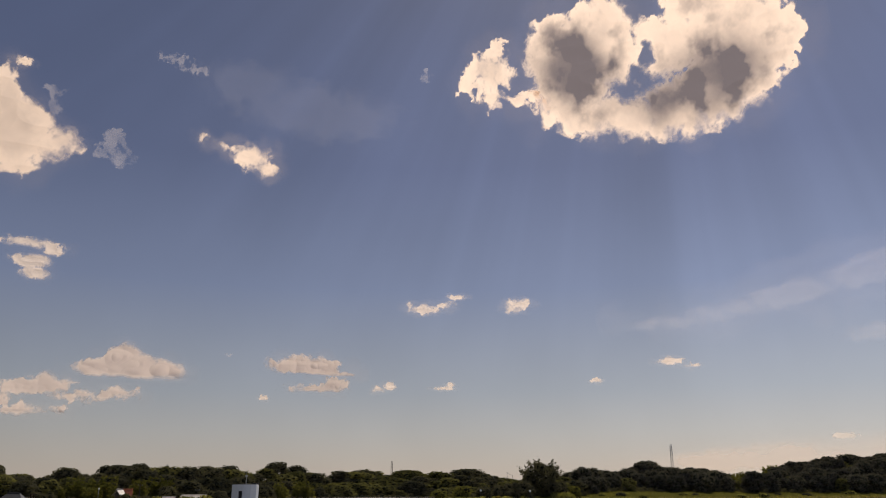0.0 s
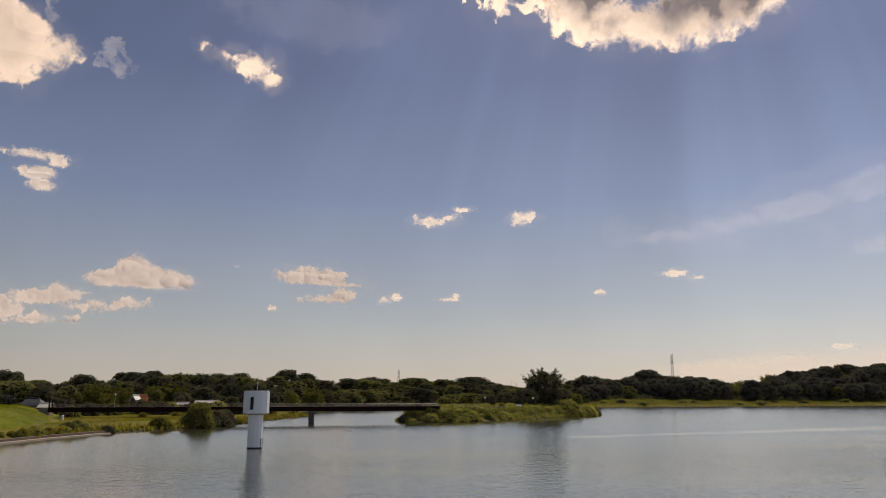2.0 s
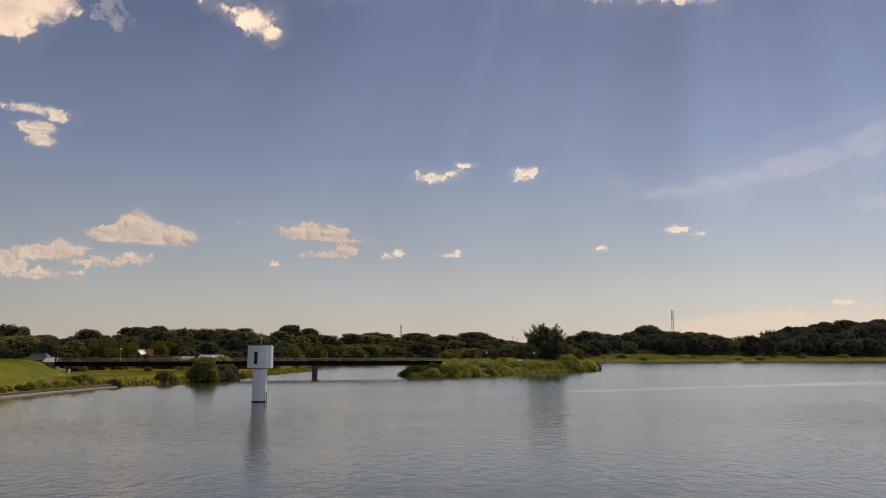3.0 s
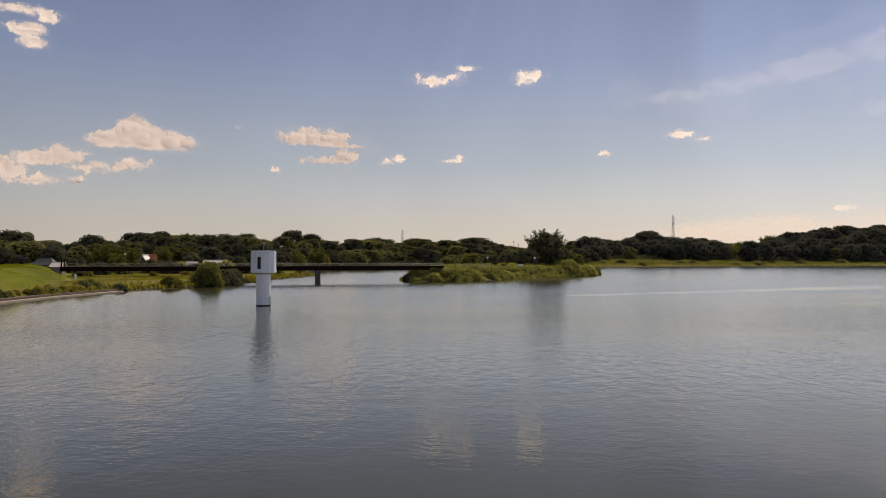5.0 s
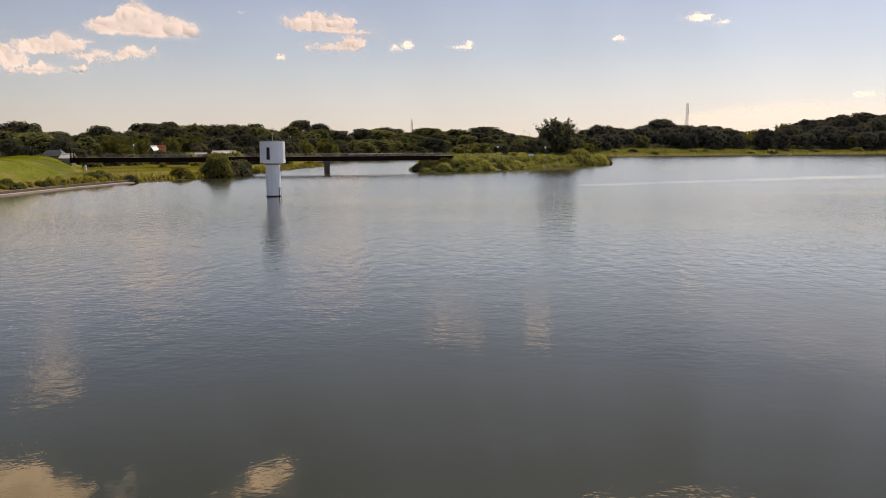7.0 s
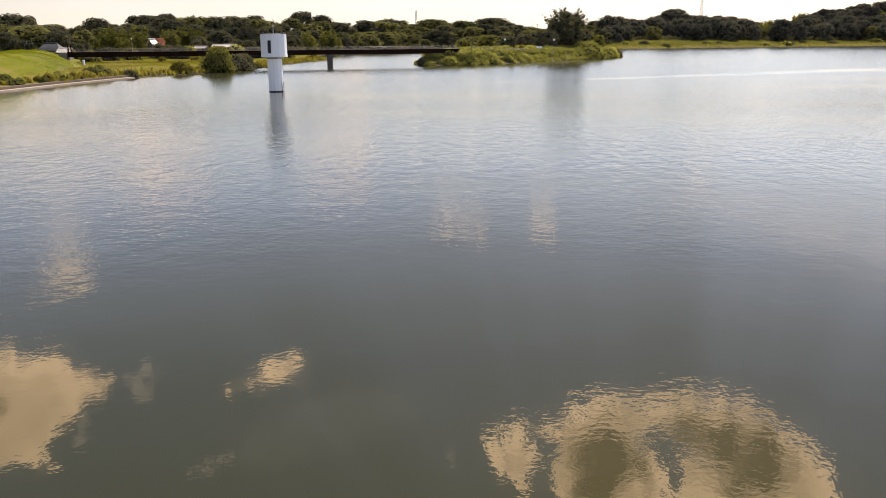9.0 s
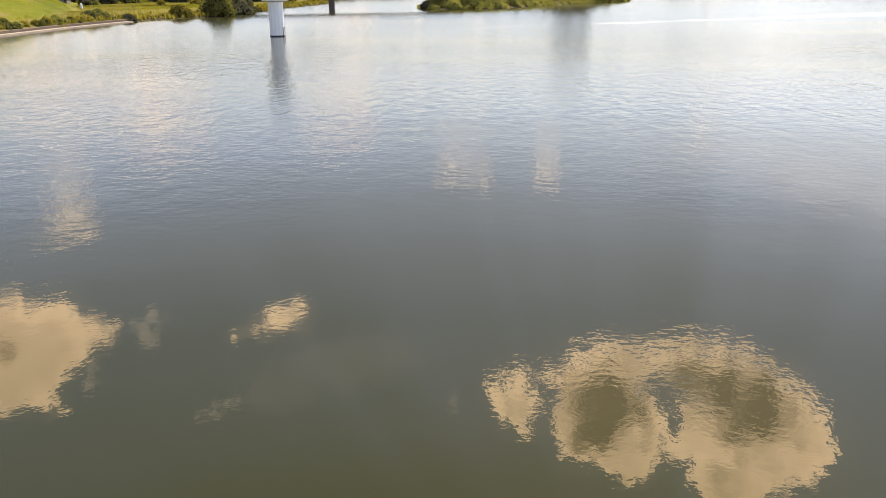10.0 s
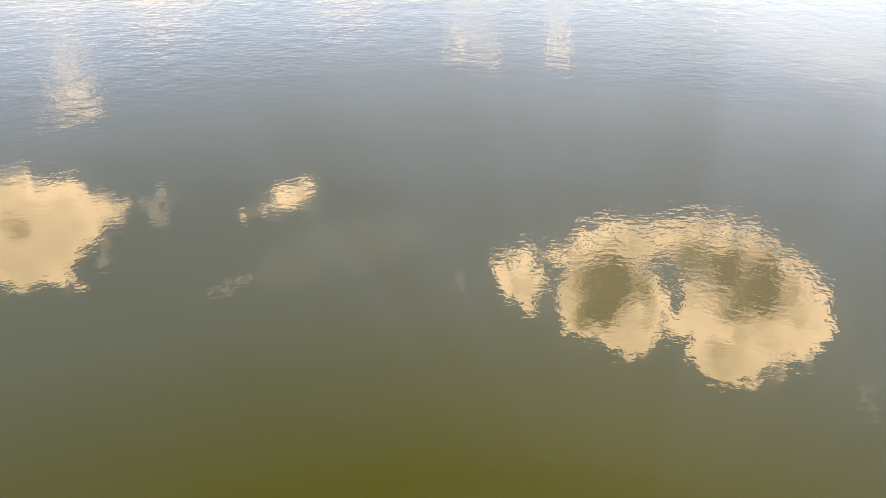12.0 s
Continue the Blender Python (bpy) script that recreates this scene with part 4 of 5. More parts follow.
# ---- footbridge ----
def footbridge():
    x0, y0, x1, y1 = -103.0, 198.0, -2.5, 221.5
    length, turn = math.hypot(x1 - x0, y1 - y0), math.atan2(y1 - y0, x1 - x0)
    bridge = tagged(new("footbridge"), "long low footbridge with dark brown steel girders and thin railings", "bridge")
    span_n = 3
    for k in range(span_n):
        a, b = length * k / span_n + 0.05, length * (k + 1) / span_n - 0.05
        for y in (0.35, 2.45):
            bm = box(bmesh.new(), a, y, 3.28, b, y + 0.2, 4.28)
            box(bm, a, y - 0.12, 3.22, b, y + 0.32, 3.282)
            for j in range(int((b - a) / 3.0)):
                box(bm, a + 1.5 + 3 * j, y - 0.09, 3.29, a + 1.53 + 3 * j, y - 0.002, 4.27)
            part("girder", bm, M_GIRDER, bridge)
    part("deck", box(bmesh.new(), 0, 0, 4.282, length, 3.0, 4.48, 0.03), M_GIRDER, bridge, "dark deck edge")
    part("walkway", box(bmesh.new(), 0, 0.12, 4.484, length, 2.88, 4.51), M_PIER, bridge, "worn grey walking surface")
    for y in (0.08, 2.92):
        for z, r in ((5.20, 0.045), (4.95, 0.022), (4.72, 0.022)):
            part("handrail" if z > 5 else "rail", rod(bmesh.new(), (0, y, z), (length, y, z), r, sides=6), M_RAIL, bridge)
        base = box(bmesh.new(), -0.04, -0.04, 4.48, 0.04, 0.04, 5.2)
        first = part("post", base, M_RAIL, bridge)
        first.location = (0.1, y, 0)
        n = int(length / 2.0)
        for k in range(1, n + 1):
            p = new("post", first.data)
            p.parent, p.location = bridge, (0.1 + k * (length - 0.2) / n, y, 0)
    for px in (length / 3, length * 0.648):
        bm = box(bmesh.new(), px - 0.75, 0.45, -3, px + 0.75, 2.55, 2.6, 0.15)
        part("pier", bm, M_PIER, bridge, "stained dark concrete pier")
        part("pier_cap", box(bmesh.new(), px - 0.95, 0.05, 2.55, px + 0.95, 2.95, 3.22, 0.06), M_PIER, bridge)
    for px, label in ((-1.0, "pale concrete abutment"), (length + 0.9, "")):
        part("abutment", box(bmesh.new(), px - 1.0, -0.5, 0.2, px + 0.9, 3.5, 4.40 if label else 3.6, 0.08), M_WALL if label else M_CONC, bridge, label)
    for px in (length * 0.15,):
        part("lamp_pole", rod(bmesh.new(), (px, 2.98, 4.4), (px, 2.98, 7.6), 0.06, 0.04), M_STEEL, bridge)
        bm = bmesh.new()
        bmesh.ops.create_uvsphere(bm, u_segments=12, v_segments=8, radius=0.22, matrix=Matrix.Translation((px, 2.98, 7.75)))
        part("lamp_globe", bm, M_WHITE, bridge, "white globe lamp")
    for y in (0.1, 2.9):
        part("gate_post", box(bmesh.new(), 0.25, y - 0.12, 4.40, 0.5, y + 0.12, 6.6, 0.03), M_GIRDER, bridge)
    part("gate_beam", box(bmesh.new(), 0.22, -0.1, 6.35, 0.53, 3.1, 6.60, 0.03), M_GIRDER, bridge)
    bridge.matrix_basis = Matrix.Translation((x0, y0, 0)) @ Matrix.Rotation(turn, 4, "Z")
    return bridge


footbridge()


def notice_board(x, y, z):
    b = tagged(new("notice_board"), "pale weathered notice board on two posts by the bridge", "sign")
    part("board", box(bmesh.new(), -1.1, -0.04, 1.2, 1.1, 0.04, 2.9, 0.015), M_LEDGE, b)
    for px in (-0.95, 0.95):
        part("post", box(bmesh.new(), px - 0.06, 0.045, -0.4, px + 0.06, 0.16, 3.0), M_BARK, b)
    b.matrix_basis = Matrix.Translation((x, y, z)) @ Matrix.Rotation(radians(25), 4, "Z")
    return b


nb = polar(-26.2, 232)
notice_board(*nb, float(terrain(*nb)))


def marker_post(x, y, z):
    m = tagged(new("marker_post"), "small white marker post standing in the grass", "marker")
    part("post", box(bmesh.new(), -0.22, -0.22, -0.3, 0.22, 0.22, 1.05, 0.05), M_WHITE, m)
    part("cap", prism(bmesh.new(), 0.36, 1.04, 1.16, math.pi / 4, 0.2, 4, 0.0), M_WHITE, m)
    m.location = (x, y, z)
    return m


mp = polar(-26.55, 206)
marker_post(*mp, float(terrain(*mp)))


def path_railing():
    fence = tagged(new("path_railing"), "thin brown railing beside the island's sloping path", "railing")
    pts = [(0.8, 223.0), (6, 229), (12, 235), (18, 242)]
    tops = [5.1, 4.6, 4.3, 4.1]
    for (a, za), (b, zb) in zip(zip(pts, tops), list(zip(pts, tops))[1:]):
        for dz in (0, -0.3):
            part("rail", rod(bmesh.new(), (*a, za + dz), (*b, zb + dz), 0.045, sides=6), M_RAIL, fence)
        for k in range(4):
            q = k / 4
            x, y, z = a[0] + (b[0] - a[0]) * q, a[1] + (b[1] - a[1]) * q, za + (zb - za) * q
            part("post", box(bmesh.new(), x - 0.05, y - 0.05, float(terrain(x, y)) - 0.3, x + 0.05, y + 0.05, z), M_RAIL, fence)
    return fence


path_railing()


# ---- stepped revetment along the near bank ----
def revetment():
    wall = tagged(new("revetment"), "low stepped revetment of weathered brown concrete at the water's edge", "revetment")
    line = [(-67.6, 40 + 5.0 * k) for k in range(19)] + [(-67.3, 134.5), (-66.9, 140), (-66.4, 146), (-65.8, 151.5)]
    for (a, b) in zip(line, line[1:]):
        for name, x0, x1, z0, z1 in (("lower_step", 0.0, -1.3, -0.8, 0.24), ("upper_step", -1.25, -2.2, -0.4, 0.62)):
            bm = bmesh.new()
            v = [bm.verts.new(p) for p in ((a[0] + x1, a[1], z0), (a[0] + x0, a[1], z0), (b[0] + x0, b[1] - 0.05, z0), (b[0] + x1, b[1] - 0.05, z0),
                                           (a[0] + x1, a[1], z1), (a[0] + x0 - 0.06, a[1], z1), (b[0] + x0 - 0.06, b[1] - 0.05, z1), (b[0] + x1, b[1] - 0.05, z1))]
            for f in ((0, 3, 2, 1), (4, 5, 6, 7), (0, 1, 5, 4), (1, 2, 6, 5), (2, 3, 7, 6), (3, 0, 4, 7)):
                bm.faces.new([v[k] for k in f])
            part(name, bm, M_LEDGE if name == "lower_step" else M_STONE, wall)
    return wall


revetment()


# ---- shrubs of the near bank ----
def shrub(seed, x, y, width, height, leaves, size, mat, label, z=None):
    rng = np.random.default_rng(seed)
    bush = tagged(new("shrub"), label, "shrub", "shrubs of the banks")
    lumps = []
    for k in range(14):
        a, q = k * 2.4, (k + 0.5) / 14
        ring_r = width / 2 * (0.75 - 0.6 * q) * rng.uniform(0.6, 1.1)
        r = width * rng.uniform(0.15, 0.24)
        lumps.append((math.cos(a) * ring_r, math.sin(a) * ring_r, min(height * (0.1 + 0.8 * q), height - 0.6 * r), r, rng.uniform(0.7, 1.0)))
    bm = bmesh.new()
    for k in range(5):
        a = k * 1.26
        rod(bm, (0.1 * math.cos(a), 0.1 * math.sin(a), -0.4), (width * 0.25 * math.cos(a), width * 0.25 * math.sin(a), height * 0.7), 0.06, 0.02, 5)
    part("stems", bm, M_BARK, bush)
    places, ways = lump_points(rng, leaves, lumps, True)
    part_mesh("leaves", leaf_mesh("leaves", places, size, mat, rng, outward=ways, loose=0.85), bush)
    # dark filler lumps, the shrub's inner shade put into their colour
    part("inner_foliage", core_bm(lumps, 0.7), M_SHADE_CORE, bush)
    bush.location = (x, y, float(terrain(x, y)) - 0.1 if z is None else z)
    return bush


shrub(301, -57.6, 178.5, 8.2, 5.6, 6500, 0.32, M_BAMBOO, "large rounded olive-green shrub at the water's edge", 0.05)
shrub(302, -56.6, 189.0, 7.0, 3.4, 2400, 0.34, M_TREE, "dark shaded shrub beneath the footbridge", 0.1)
shrub(303, -57.0, 197.0, 7.0, 3.2, 2200, 0.34, M_TREE, "dark shaded shrub beneath the footbridge", 0.3)
shrub(304, -63.9, 171.0, 6.0, 2.2, 3200, 0.24, M_REED, "pale reedy shrub on the low bank")
shrub(305, -67.6, 153.2, 3.6, 1.35, 1300, 0.2, M_TREE, "dark low shrub at the end of the revetment")
bank_rng = np.random.default_rng(17)
for k in range(26):
    y = 112 + 1.65 * k + bank_rng.uniform(-0.8, 0.8)
    w = bank_rng.uniform(1.4, 4.2)
    h = bank_rng.uniform(0.5, 0.9) if y < 126 else bank_rng.uniform(0.6, 1.4)
    kind = (M_REED, M_VINE, M_REED, M_OLIVE)[int(bank_rng.integers(4))]
    shrub(320 + k, -70.4 - bank_rng.uniform(0, 3.5), y, w, h, int(330 * w), 0.2, kind, "low straggling weedy shrub above the revetment")
for x, y, w, h in ((-84, 212, 3, 1.2), (-78, 222, 4, 1.4), (-68, 236, 3.5, 1.5), (-60, 262, 5, 2.0), (-56, 280, 5, 1.8)):
    shrub(int(400 + y), x, y, w, h, 600, 0.3, M_REED, "dry olive shrub on the grass flat")


# ---- grass ----
def grass(name, n, region, size, mat, seed, label, rule, tall=1.0):
    rng = np.random.default_rng(seed)
    x, y = rng.uniform(region[0], region[1], n), rng.uniform(region[2], region[3], n)
    z = terrain(x, y)
    ok = rule(x, y, z)
    x, y, z = x[ok], y[ok], z[ok]
    c = np.stack([x, y, z + size * 0.45 * tall], -1)
    ob = part_mesh(name, leaf_mesh(name, c, size, mat, rng, 0.75, 1.5 * tall))
    return tagged(ob, label, "grass", kind="stuff")


grass("grass", 150000, (-135, -54, 85, 290), 0.085, M_GRASS, 1, "bright green grass on the dike and low bank", lambda x, y, z: (z > 1.7) & (z < 5.4) & (x < -54) & (y > 40))
grass("dry_grass", 110000, (-115, -54, 85, 290), 0.10, M_REED, 6, "dry olive grass low on the bank", lambda x, y, z: (z > 0.35) & (z < 2.0) & (x < -54))
grass("reeds", 9000, (-72, -48, 128, 290), 0.5, M_REED, 2, "tall yellowish reeds at the waterline", lambda x, y, z: (z > 0.02) & (z < 0.9), 1.6)
grass("marsh_grass", 120000, (85, 560, 525, 740), 0.6, M_MARSH, 3, "flat olive marsh grass on the far bank", lambda x, y, z: (z > 0.1) & (z < 6.5))
grass("marsh_reeds", 20000, (85, 560, 525, 680), 0.6, M_REED, 4, "pale reeds along the far waterline", lambda x, y, z: (z > 0.02) & (z < 1.2), 1.5)


def far_shrubs():
    rng = np.random.default_rng(12)
    for k in range(14):
        q = rng.uniform(0, 1)
        x = 104 + q * 330
        y = float(np.interp(x, [104, 168, 217, 347, 520], [535, 566, 584, 627, 650])) + rng.uniform(3, 22)
        shrub(500 + k, x, y, rng.uniform(5, 11), rng.uniform(1.4, 2.6), 420, 0.6, M_VINE if k % 2 else M_TREE, "low spreading shrub on the far bank")


far_shrubs()


# ---- island ----
def island_cover():
    rng = np.random.default_rng(21)
    x, y = rng.uniform(-18, 60, 9000), rng.uniform(214, 320, 9000)
    d, inside = edge_distance(x, y, ISLE)
    ok = inside & (d > 0.05)
    x, y, d = x[ok][:1400], y[ok][:1400], d[ok][:1400]
    z = terrain(x, y)
    r = np.where(d < 3, rng.uniform(0.7, 1.3, len(x)), rng.uniform(1.0, 1.9, len(x)))
    lumps = [(x[k], y[k], z[k] + 0.1, r[k], 0.7) for k in range(len(x))]
    pts, ways = lump_points(rng, 260000, lumps, True)
    ways[:, 2] = np.abs(ways[:, 2])
    ob = part_mesh("vines", leaf_mesh("vines", pts, 0.30, M_VINE, rng, outward=ways, loose=0.85))
    tagged(ob, "thick yellow-green creeper covering the island's bank", "creeper", kind="stuff")


island_cover()
shrub(601, 41.5, 280.5, 15.0, 5.2, 10400, 0.30, M_VINE, "wide creeper-covered mound of shrubs on the island's shore", 0.3)
shrub(602, 50.5, 290.0, 10.0, 3.4, 5200, 0.30, M_VINE, "wide creeper-covered mound of shrubs on the island's shore", 0.2)
shrub(603, 55.5, 297.0, 6.0, 2.2, 1200, 0.42, M_TREE, "dark low shrub at the island's tip", 0.1)
for k, (x, y, w, h) in enumerate(((-8.5, 219.5, 5.0, 1.7), (-5.0, 220.0, 7.0, 2.3), (-0.5, 220.3, 8.0, 2.8), (2.5, 222.5, 6.0, 2.2), (6.0, 225.5, 7.5, 2.7), (10.5, 231, 6.0, 2.2), (16, 238, 7, 2.5))):
    shrub(620 + k, x, y, w, h * 0.85, 4600, 0.29, M_VINE, "creeper-covered shrub on the island's front bank", 0.25)
shrub(604, -12.5, 220.5, 4.6, 1.7, 1500, 0.36, M_TREE, "dark low shrub at the island's tip", 0.2)

big = broadleaf(801, 13.4, 18.0, 10500, 0.36, M_TREE, "tall dark spreading tree on the island", 84, 0.12, core=0.5, lump=0.4, sprigs=90)
move_thing(big, 35.6, 288.0, 2.9)
side_tree = broadleaf(802, 7.0, 8.5, 3200, 0.40, M_TREE, "dark broad tree beside the tall one on the island", 16, 0.05)
move_thing(side_tree, 28.5, 284.0, 3.0)
tagged(copy_thing(side_tree, Matrix.Translation((42.5, 291, 2.8)) @ Matrix.Rotation(2, 4, "Z") @ Matrix.Diagonal((0.9, 0.9, 1.0, 1))))
round_tree = broadleaf(803, 5.4, 7.5, 2400, 0.40, M_BAMBOO, "rounded light green tree on the island", 14, 0.08)
move_thing(round_tree, 6.0, 264.0, 3.0)
for x, y, s in ((-1.5, 254, 0.75), (48.0, 298, 0.95)):
    copy_thing(round_tree, Matrix.Translation((x, y, float(terrain(x, y)))) @ Matrix.Rotation(x, 4, "Z") @ Matrix.Diagonal((s, s, s, 1)))
for x, y, s in ((13.0, 270, 0.62), (19.5, 276, 0.72), (23.5, 280, 0.8)):
    copy_thing(side_tree, Matrix.Translation((x, y, float(terrain(x, y)))) @ Matrix.Rotation(x, 4, "Z") @ Matrix.Diagonal((s * 1.2, s * 1.2, s, 1)))
slim = broadleaf(804, 6.2, 3.4, 1300, 0.36, M_TREE, "slim dark young tree on the island", 10, 0.15)
move_thing(slim, 24.0, 264.0, 3.2)
for x, y, s in ((13.9, 249.0, 0.66), (17.6, 256.0, 0.6)):
    copy_thing(slim, Matrix.Translation((x, y, float(terrain(x, y)))) @ Matrix.Rotation(x, 4, "Z") @ Matrix.Diagonal((s, s, s, 1)))
copy_thing(slim, Matrix.Translation((29.0, 272.0, 3.2)) @ Matrix.Diagonal((1.2, 1.2, 0.95, 1)))
shrub(605, 16.5, 246.0, 3.4, 2.3, 900, 0.3, M_REED, "pale clipped dome-shaped shrub on the island")


def lamp_post(x, y, z, height):
    lamp = tagged(new("lamp_post"), "grey steel lamp post with a white globe", "lamp", "island lamps")
    part("pole", rod(bmesh.new(), (0, 0, -0.2), (0, 0, height), 0.06, 0.04), M_GREYSTEEL, lamp)
    bm = bmesh.new()
    bmesh.ops.create_uvsphere(bm, u_segments=14, v_segments=9, radius=0.34, matrix=Matrix.Translation((0, 0, height + 0.25)))
    part("globe", bm, M_WHITE, lamp, "white globe")
    part("base", prism(bmesh.new(), 0.16, -0.1, 0.35, 0.0, bevel=0.01), M_STEEL, lamp)
    lamp.location = (x, y, z)
    return lamp


lamp_post(11.3, 246.0, 3.3, 3.3)
lamp_post(27.2, 252.5, 2.6, 3.8)


def park_sign(x, y, z):
    b = tagged(new("park_sign"), "small white board on two posts in the island's greenery", "sign")
    part("board", box(bmesh.new(), -0.9, -0.03, 0.9, 0.9, 0.03, 1.5, 0.01), M_WHITE, b)
    for px in (-0.7, 0.7):
        part("post", box(bmesh.new(), px - 0.05, 0.035, -0.3, px + 0.05, 0.12, 1.5), M_BARK, b)
    b.location = (x, y, z)
    return b


park_sign(22.3, 249.0, 3.2)


# ---- houses behind the dike ----
def house(x, y, z, w, d, wall_h, roof_h, turn, roof_mat, wall_mat, label, hip=0.0, eave=0.6):
    h = tagged(new("house"), label, "house", "village houses")
    bm = box(bmesh.new(), -w / 2, -d / 2, -1.0, w / 2, d / 2, wall_h)
    if hip == 0:
        for sx in (-1, 1):
            bm.faces.new([bm.verts.new(p) for p in ((sx * w / 2, -d / 2, wall_h), (sx * w / 2, d / 2, wall_h), (sx * w / 2, 0, wall_h + roof_h))])
    part("wall", bm, wall_mat, h)
    W, D, T = w / 2 + eave, d / 2 + eave, 0.22
    drop = roof_h * eave / (d / 2)
    roof = part("roof", bmesh.new(), roof_mat, h)
    bm = bmesh.new()
    lo = [(-W, -D, wall_h - drop), (W, -D, wall_h - drop), (W, D, wall_h - drop), (-W, D, wall_h - drop)]
    rid = [(-W + hip, 0, wall_h + roof_h), (W - hip, 0, wall_h + roof_h)]
    for dz in (0.02, T):
        v = [bm.verts.new((p[0], p[1], p[2] + dz)) for p in lo + rid]
        for f in ((0, 1, 5, 4), (2, 3, 4, 5)) + (((1, 2, 5), (3, 0, 4)) if hip else ()):
            bm.faces.new([v[k] for k in f])
    bm.verts.ensure_lookup_table()
    for a, b in ((0, 1), (1, 2), (2, 3), (3, 0)):
        if hip or (a, b) in ((0, 1), (2, 3)):
            bm.faces.new((bm.verts[a], bm.verts[b], bm.verts[b + 6], bm.verts[a + 6]))
    bm.to_mesh(roof.data)
    bm.free()
    # courses of tiles stand a little proud
    for k in range(1, 8):
        q = k / 8
        for s in (-1, 1):
            yy, zz = s * D * (1 - q), (wall_h - drop) + (roof_h + drop) * q + T
            half = W - hip * q
            part("tile_course", box(bmesh.new(), -half, yy - 0.05, zz - 0.03, half, yy + 0.05, zz + 0.035), roof_mat, roof)
    part("ridge", box(bmesh.new(), rid[0][0], -0.18, wall_h + roof_h + T - 0.05, rid[1][0], 0.18, wall_h + roof_h + T + 0.22, 0.06), roof_mat, h)
    for k in range(3):
        px = -w / 2 + w * (k + 0.5) / 3
        win = part("window", box(bmesh.new(), px - 0.7, -d / 2 - 0.05, wall_h - 1.9, px + 0.7, -d / 2 - 0.005, wall_h - 0.7), M_GLASS, h, "dark glazed window")
        part("frame", box(bmesh.new(), px - 0.8, -d / 2 - 0.09, wall_h - 0.7, px + 0.8, -d / 2 - 0.004, wall_h - 0.6), M_WHITE, win)
        part("sill", box(bmesh.new(), px - 0.8, -d / 2 - 0.12, wall_h - 2.0, px + 0.8, -d / 2 - 0.004, wall_h - 1.9), M_CONC, win)
    h.matrix_basis = Matrix.Translation((x, y, z)) @ Matrix.Rotation(radians(turn), 4, "Z")
    return h


def house_at(az, dist, eaves, *args):
    x, y = polar(az, dist)
    z = min(float(terrain(x, y)), eaves - 2.5)
    return house(x, y, z, args[0], args[1], eaves - z, *args[2:])


house_at(-28.35, 250, 4.9, 5.2, 6, 1.6, 12, M_TILE, M_WALL, "low house with a hipped grey tile roof", 1.6)
house_at(-27.55, 246, 4.3, 2.6, 4, 0.8, 10, M_LIGHTROOF, M_WALL, "small pale shed with a light roof")
house_at(-21.78, 272, 6.2, 3.0, 2.6, 1.3, 20, M_ORANGE, M_PIER, "house with a bright orange gabled roof", 0.0)
house_at(-22.15, 268, 6.3, 1.3, 2.4, 1.2, 64, M_LIGHTROOF, M_PIER, "house with a pale sunlit gabled roof", 0.0)
house_at(-17.4, 285, 4.9, 7.0, 6, 0.7, 8, M_LIGHTROOF, M_WALL, "low house with a pale flat roof", 0.0)
house_at(-19.0, 288, 4.4, 3.2, 4, 0.6, 4, M_LIGHTROOF, M_WALL, "small pale shed with a light roof")

# bamboo and trees between the village and the bridge
for k, (az, dist, h, kind) in enumerate((
        (-24.6, 285, 8.5, 1), (-23.9, 278, 7.6, 1), (-23.2, 284, 8.8, 1), (-25.4, 290, 7.0, 1), (-19.6, 300, 8.6, 1), (-19.1, 304, 7.4, 1),
        (-26.3, 280, 6.5, 0), (-30.9, 252, 5.2, 0), (-27.9, 270, 6.4, 0), (-21.0, 312, 6.4, 0), (-20.3, 285, 4.6, 0), (-18.3, 296, 6.2, 0),
        (-16.6, 288, 5.6, 0), (-15.7, 282, 5.2, 0), (-14.8, 286, 5.4, 0), (-16.0, 310, 8.0, 0), (-13.6, 320, 7.6, 0), (-12.6, 350, 8.4, 0), (-11.6, 372, 8.8, 1),
        (-10.9, 378, 9.2, 1), (-10.2, 400, 9.4, 1), (-9.6, 410, 9.0, 1), (-8.9, 420, 8.0, 0), (-8.0, 440, 6.4, 0), (-17.0, 262, 3.4, 0), (-29.7, 248, 4.6, 0), (-30.4, 262, 5.6, 0), (-27.0, 262, 5.0, 0))):
    x, y = polar(az, dist)
    if float(terrain(x, y)) > 0.3:
        plant(clumps[k % 2] if kind else protos[k % 5], x, y, h / 10.0, k * 1.7, 1.05, "trees of the village edge")
for k, (az, dist, w, h) in enumerate(((-21.75, 262, 6.5, 4.5), (-26.2, 240, 6, 3.0), (-25.0, 250, 8, 3.6), (-23.6, 252, 7, 3.4), (-20.6, 258, 8, 3.6),
                                      (-19.8, 262, 7, 3.6), (-18.6, 255, 6, 3.2), (-16.6, 250, 8, 4.0), (-15.4, 252, 7, 3.8), (-14.3, 256, 8, 4.2))):
    x, y = polar(az, dist)
    shrub(700 + k, x, y, w, h, 1100, 0.42, M_VINE if k % 2 else M_TREE, "rounded olive shrub beyond the footbridge")


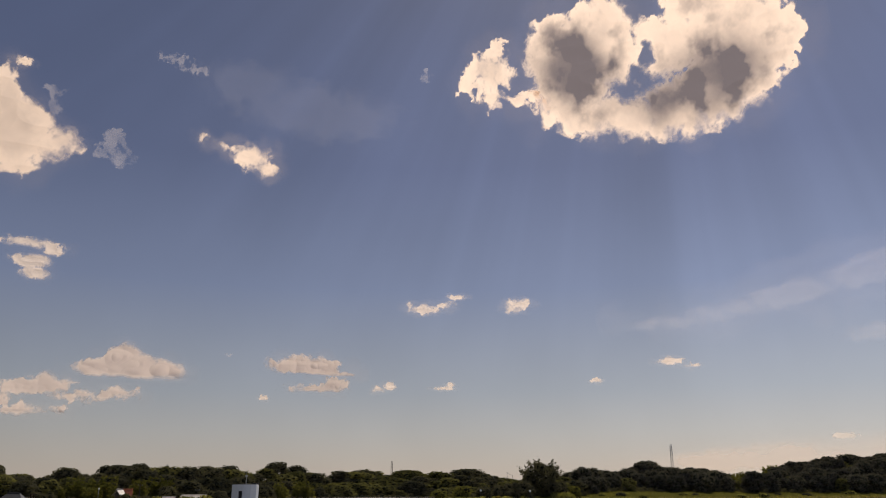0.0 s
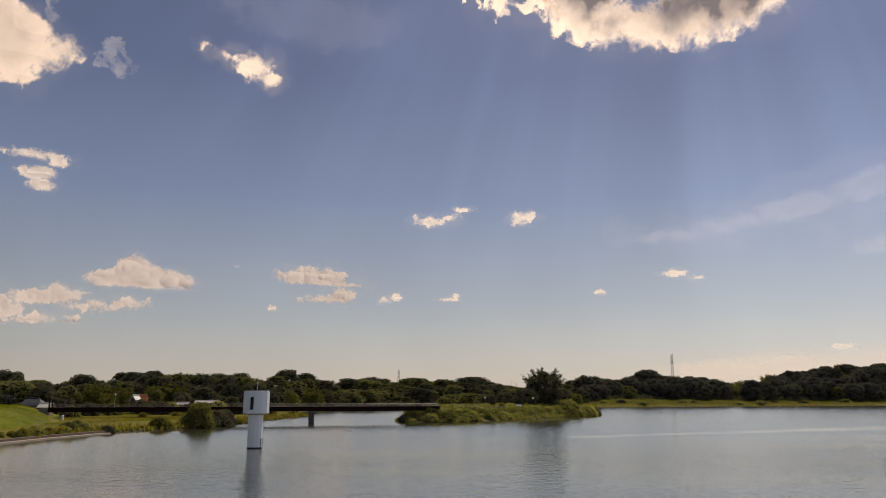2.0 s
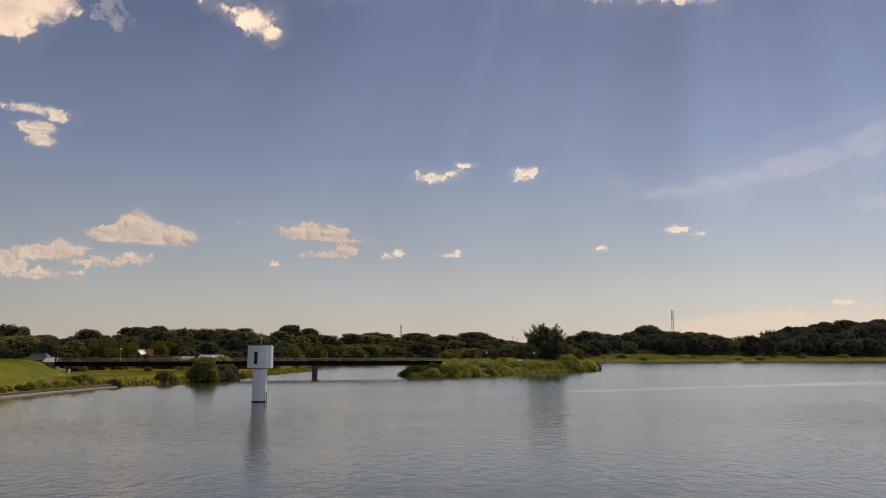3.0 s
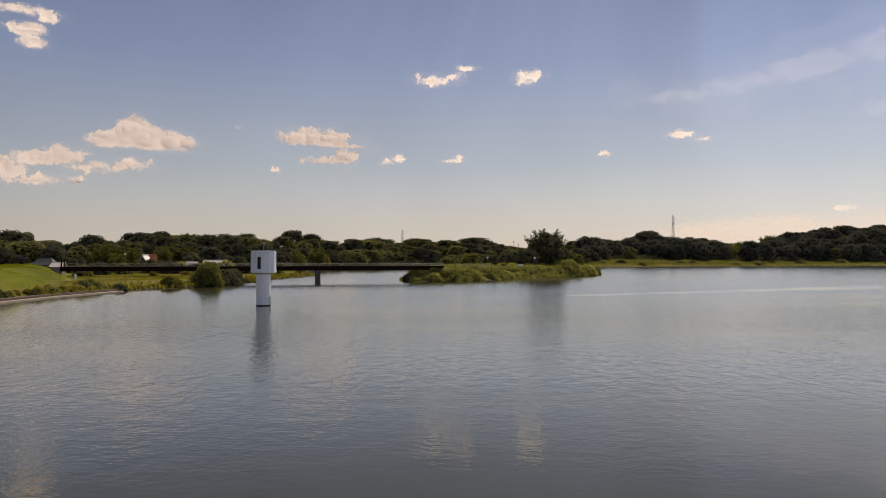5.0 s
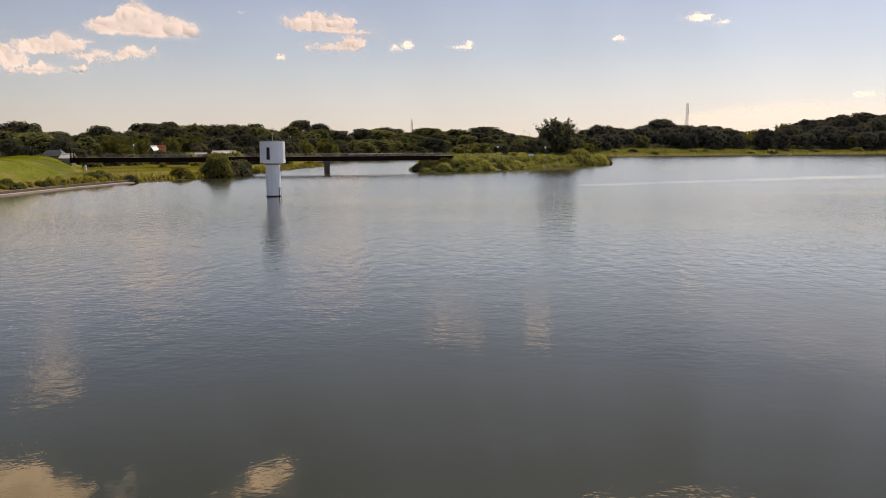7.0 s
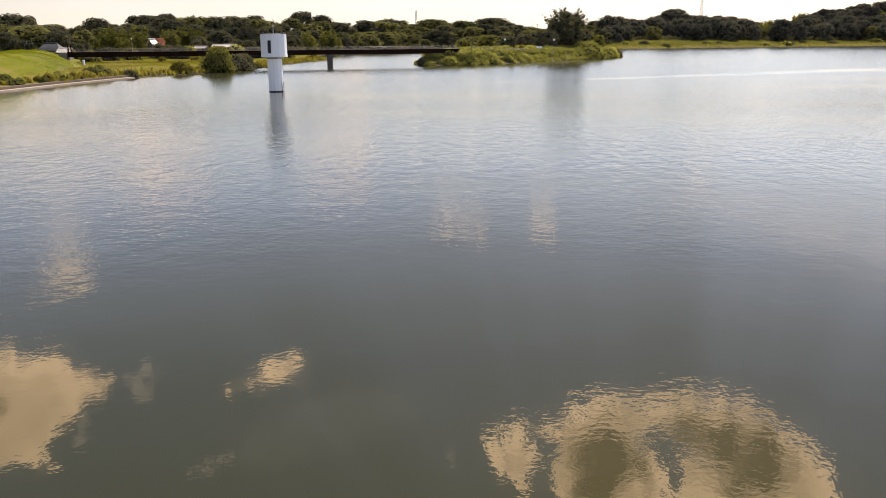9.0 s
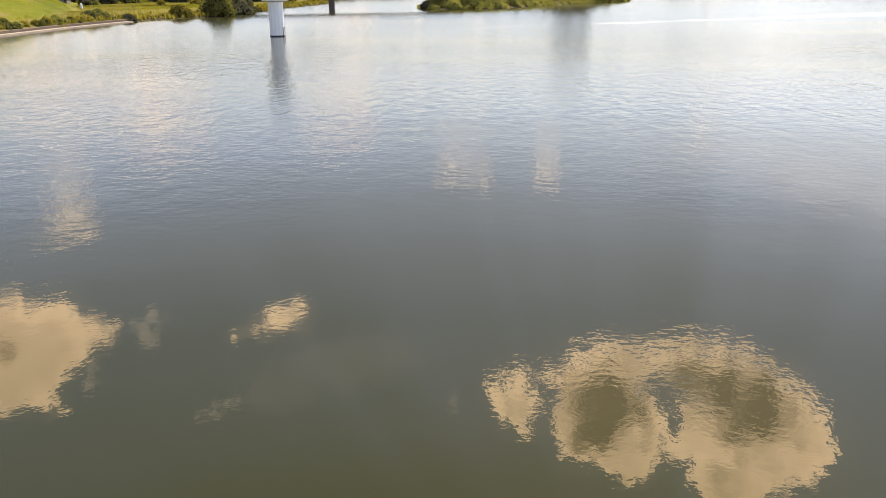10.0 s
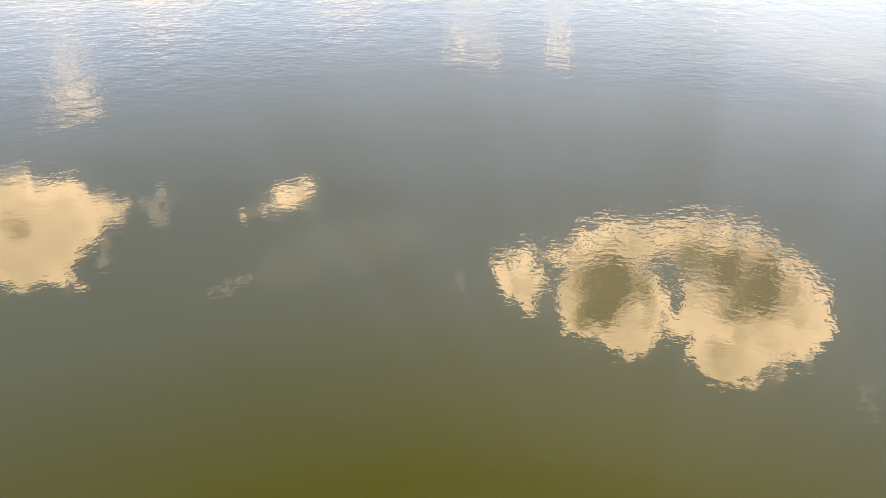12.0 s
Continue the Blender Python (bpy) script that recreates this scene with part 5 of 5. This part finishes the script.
# ---- poles, masts and wires ----
def utility_pole(az, dist, top, arms=2):
    x, y = polar(az, dist)
    z = float(terrain(x, y))
    pole = tagged(new("utility_pole"), "grey concrete utility pole with crossarms", "utility pole", "utility poles")
    h = top - z
    part("pole", rod(bmesh.new(), (0, 0, -0.5), (0, 0, h), 0.13, 0.09), M_PIER, pole)
    for k in range(arms):
        part("crossarm", box(bmesh.new(), -0.9, -0.05, h - 0.5 - 0.8 * k, 0.9, 0.05, h - 0.42 - 0.8 * k), M_GREYSTEEL, pole)
        for px in (-0.8, 0.0, 0.8):
            part("insulator", rod(bmesh.new(), (px, 0, h - 0.4 - 0.8 * k), (px, 0, h - 0.15 - 0.8 * k), 0.05), M_WHITE, pole)
    pole.location = (x, y, z)
    return Vector((x, y, top - 0.3))


p1, p2 = utility_pole(-29.9, 240, 7.6, 1), utility_pole(-29.6, 246, 7.0, 1)
p3, p4 = utility_pole(-17.2, 292, 7.8, 1), utility_pole(-20.9, 296, 9.6, 1)
p5, p6 = utility_pole(4.57, 640, 20.6), utility_pole(4.95, 640, 18.4)


def lattice_mast(az, dist, top, width, label, decks, steel=M_STEEL):
    x, y = polar(az, dist)
    z = float(terrain(x, y))
    mast = tagged(new("lattice_mast"), label, "mast")
    h = top - z
    n = max(6, int(h / (width * 1.3)))
    half = lambda q: width / 2 * (1.25 - 0.55 * q)
    for sx in (-1, 1):
        for sy in (-1, 1):
            part("leg", rod(bmesh.new(), (sx * half(0), sy * half(0), -0.5), (sx * half(1), sy * half(1), h), 0.11, 0.08, 6), steel, mast)
    for k in range(n):
        a, b = k / n, (k + 1) / n
        for s in (-1, 1):
            bm = bmesh.new()
            rod(bm, (-half(a), s * half(a), h * a), (half(b), s * half(b), h * b), 0.05, sides=5)
            rod(bm, (half(a), s * half(a), h * a), (-half(b), s * half(b), h * b), 0.05, sides=5)
            rod(bm, (s * half(a), -half(a), h * a), (s * half(b), half(b), h * b), 0.05, sides=5)
            rod(bm, (-half(b), s * half(b), h * b), (half(b), s * half(b), h * b), 0.08, sides=5)
            part("brace", bm, steel, mast)
    for q in decks:
        w = half(q) + 0.3
        bm = box(bmesh.new(), -w, -w, h * q - 0.1, w, w, h * q + 0.1, 0.03)
        part("platform", bm, M_STEEL, mast)
        for sx in (-0.7, 0.7):
            part("antenna", box(bmesh.new(), sx * w - 0.2, -w - 0.25, h * q + 0.2, sx * w + 0.2, -w - 0.02, h * q + 2.2, 0.05), M_WHITE, mast, "white panel antenna")
    part("tip", rod(bmesh.new(), (0, 0, h), (0, 0, h + width * 0.9), 0.08, 0.04, 6), steel, mast)
    mast.location = (x, y, z)
    return mast


lattice_mast(16.13, 800, 47.5, 2.3, "tall grey lattice telecom mast behind the wooded hill", (0.78, 0.88, 0.99))
lattice_mast(-3.78, 700, 31.5, 1.7, "slender lattice mast rising over distant trees", (), M_GREYSTEEL)
lattice_mast(-19.31, 520, 22.6, 1.1, "slender lattice mast rising over distant trees", (), M_GREYSTEEL)


def wire(a, b, sag):
    cu = bpy.data.curves.new("power_line", "CURVE")
    cu.dimensions, cu.bevel_depth = "3D", 0.03
    sp = cu.splines.new("POLY")
    sp.points.add(10)
    for k in range(11):
        q = k / 10
        p = a.lerp(b, q)
        sp.points[k].co = (p.x, p.y, p.z - sag * 4 * q * (1 - q), 1)
    cu.materials.append(M_DARK)
    return tagged(new("power_line", cu), "thin black power line strung between poles", "cable")


wire(p5, p6, 0.2)

# pale track along the top of the dike
tx = [(-88.5 - 0.0 * k, 90 + 4.0 * k) for k in range(13)]
bm = bmesh.new()
rows = [[bm.verts.new((x + dx, y, float(terrain(x + dx, y)) + 0.06)) for dx in (-1.0, 0.0, 1.0)] for x, y in tx]
for a, b in zip(rows, rows[1:]):
    for k in range(2):
        bm.faces.new((a[k], a[k + 1], b[k + 1], b[k]))
bmesh.ops.solidify(bm, geom=list(bm.faces), thickness=0.05)
tagged(part("track", bm, M_PATH), "pale gravel track on top of the dike", "track", kind="structure")
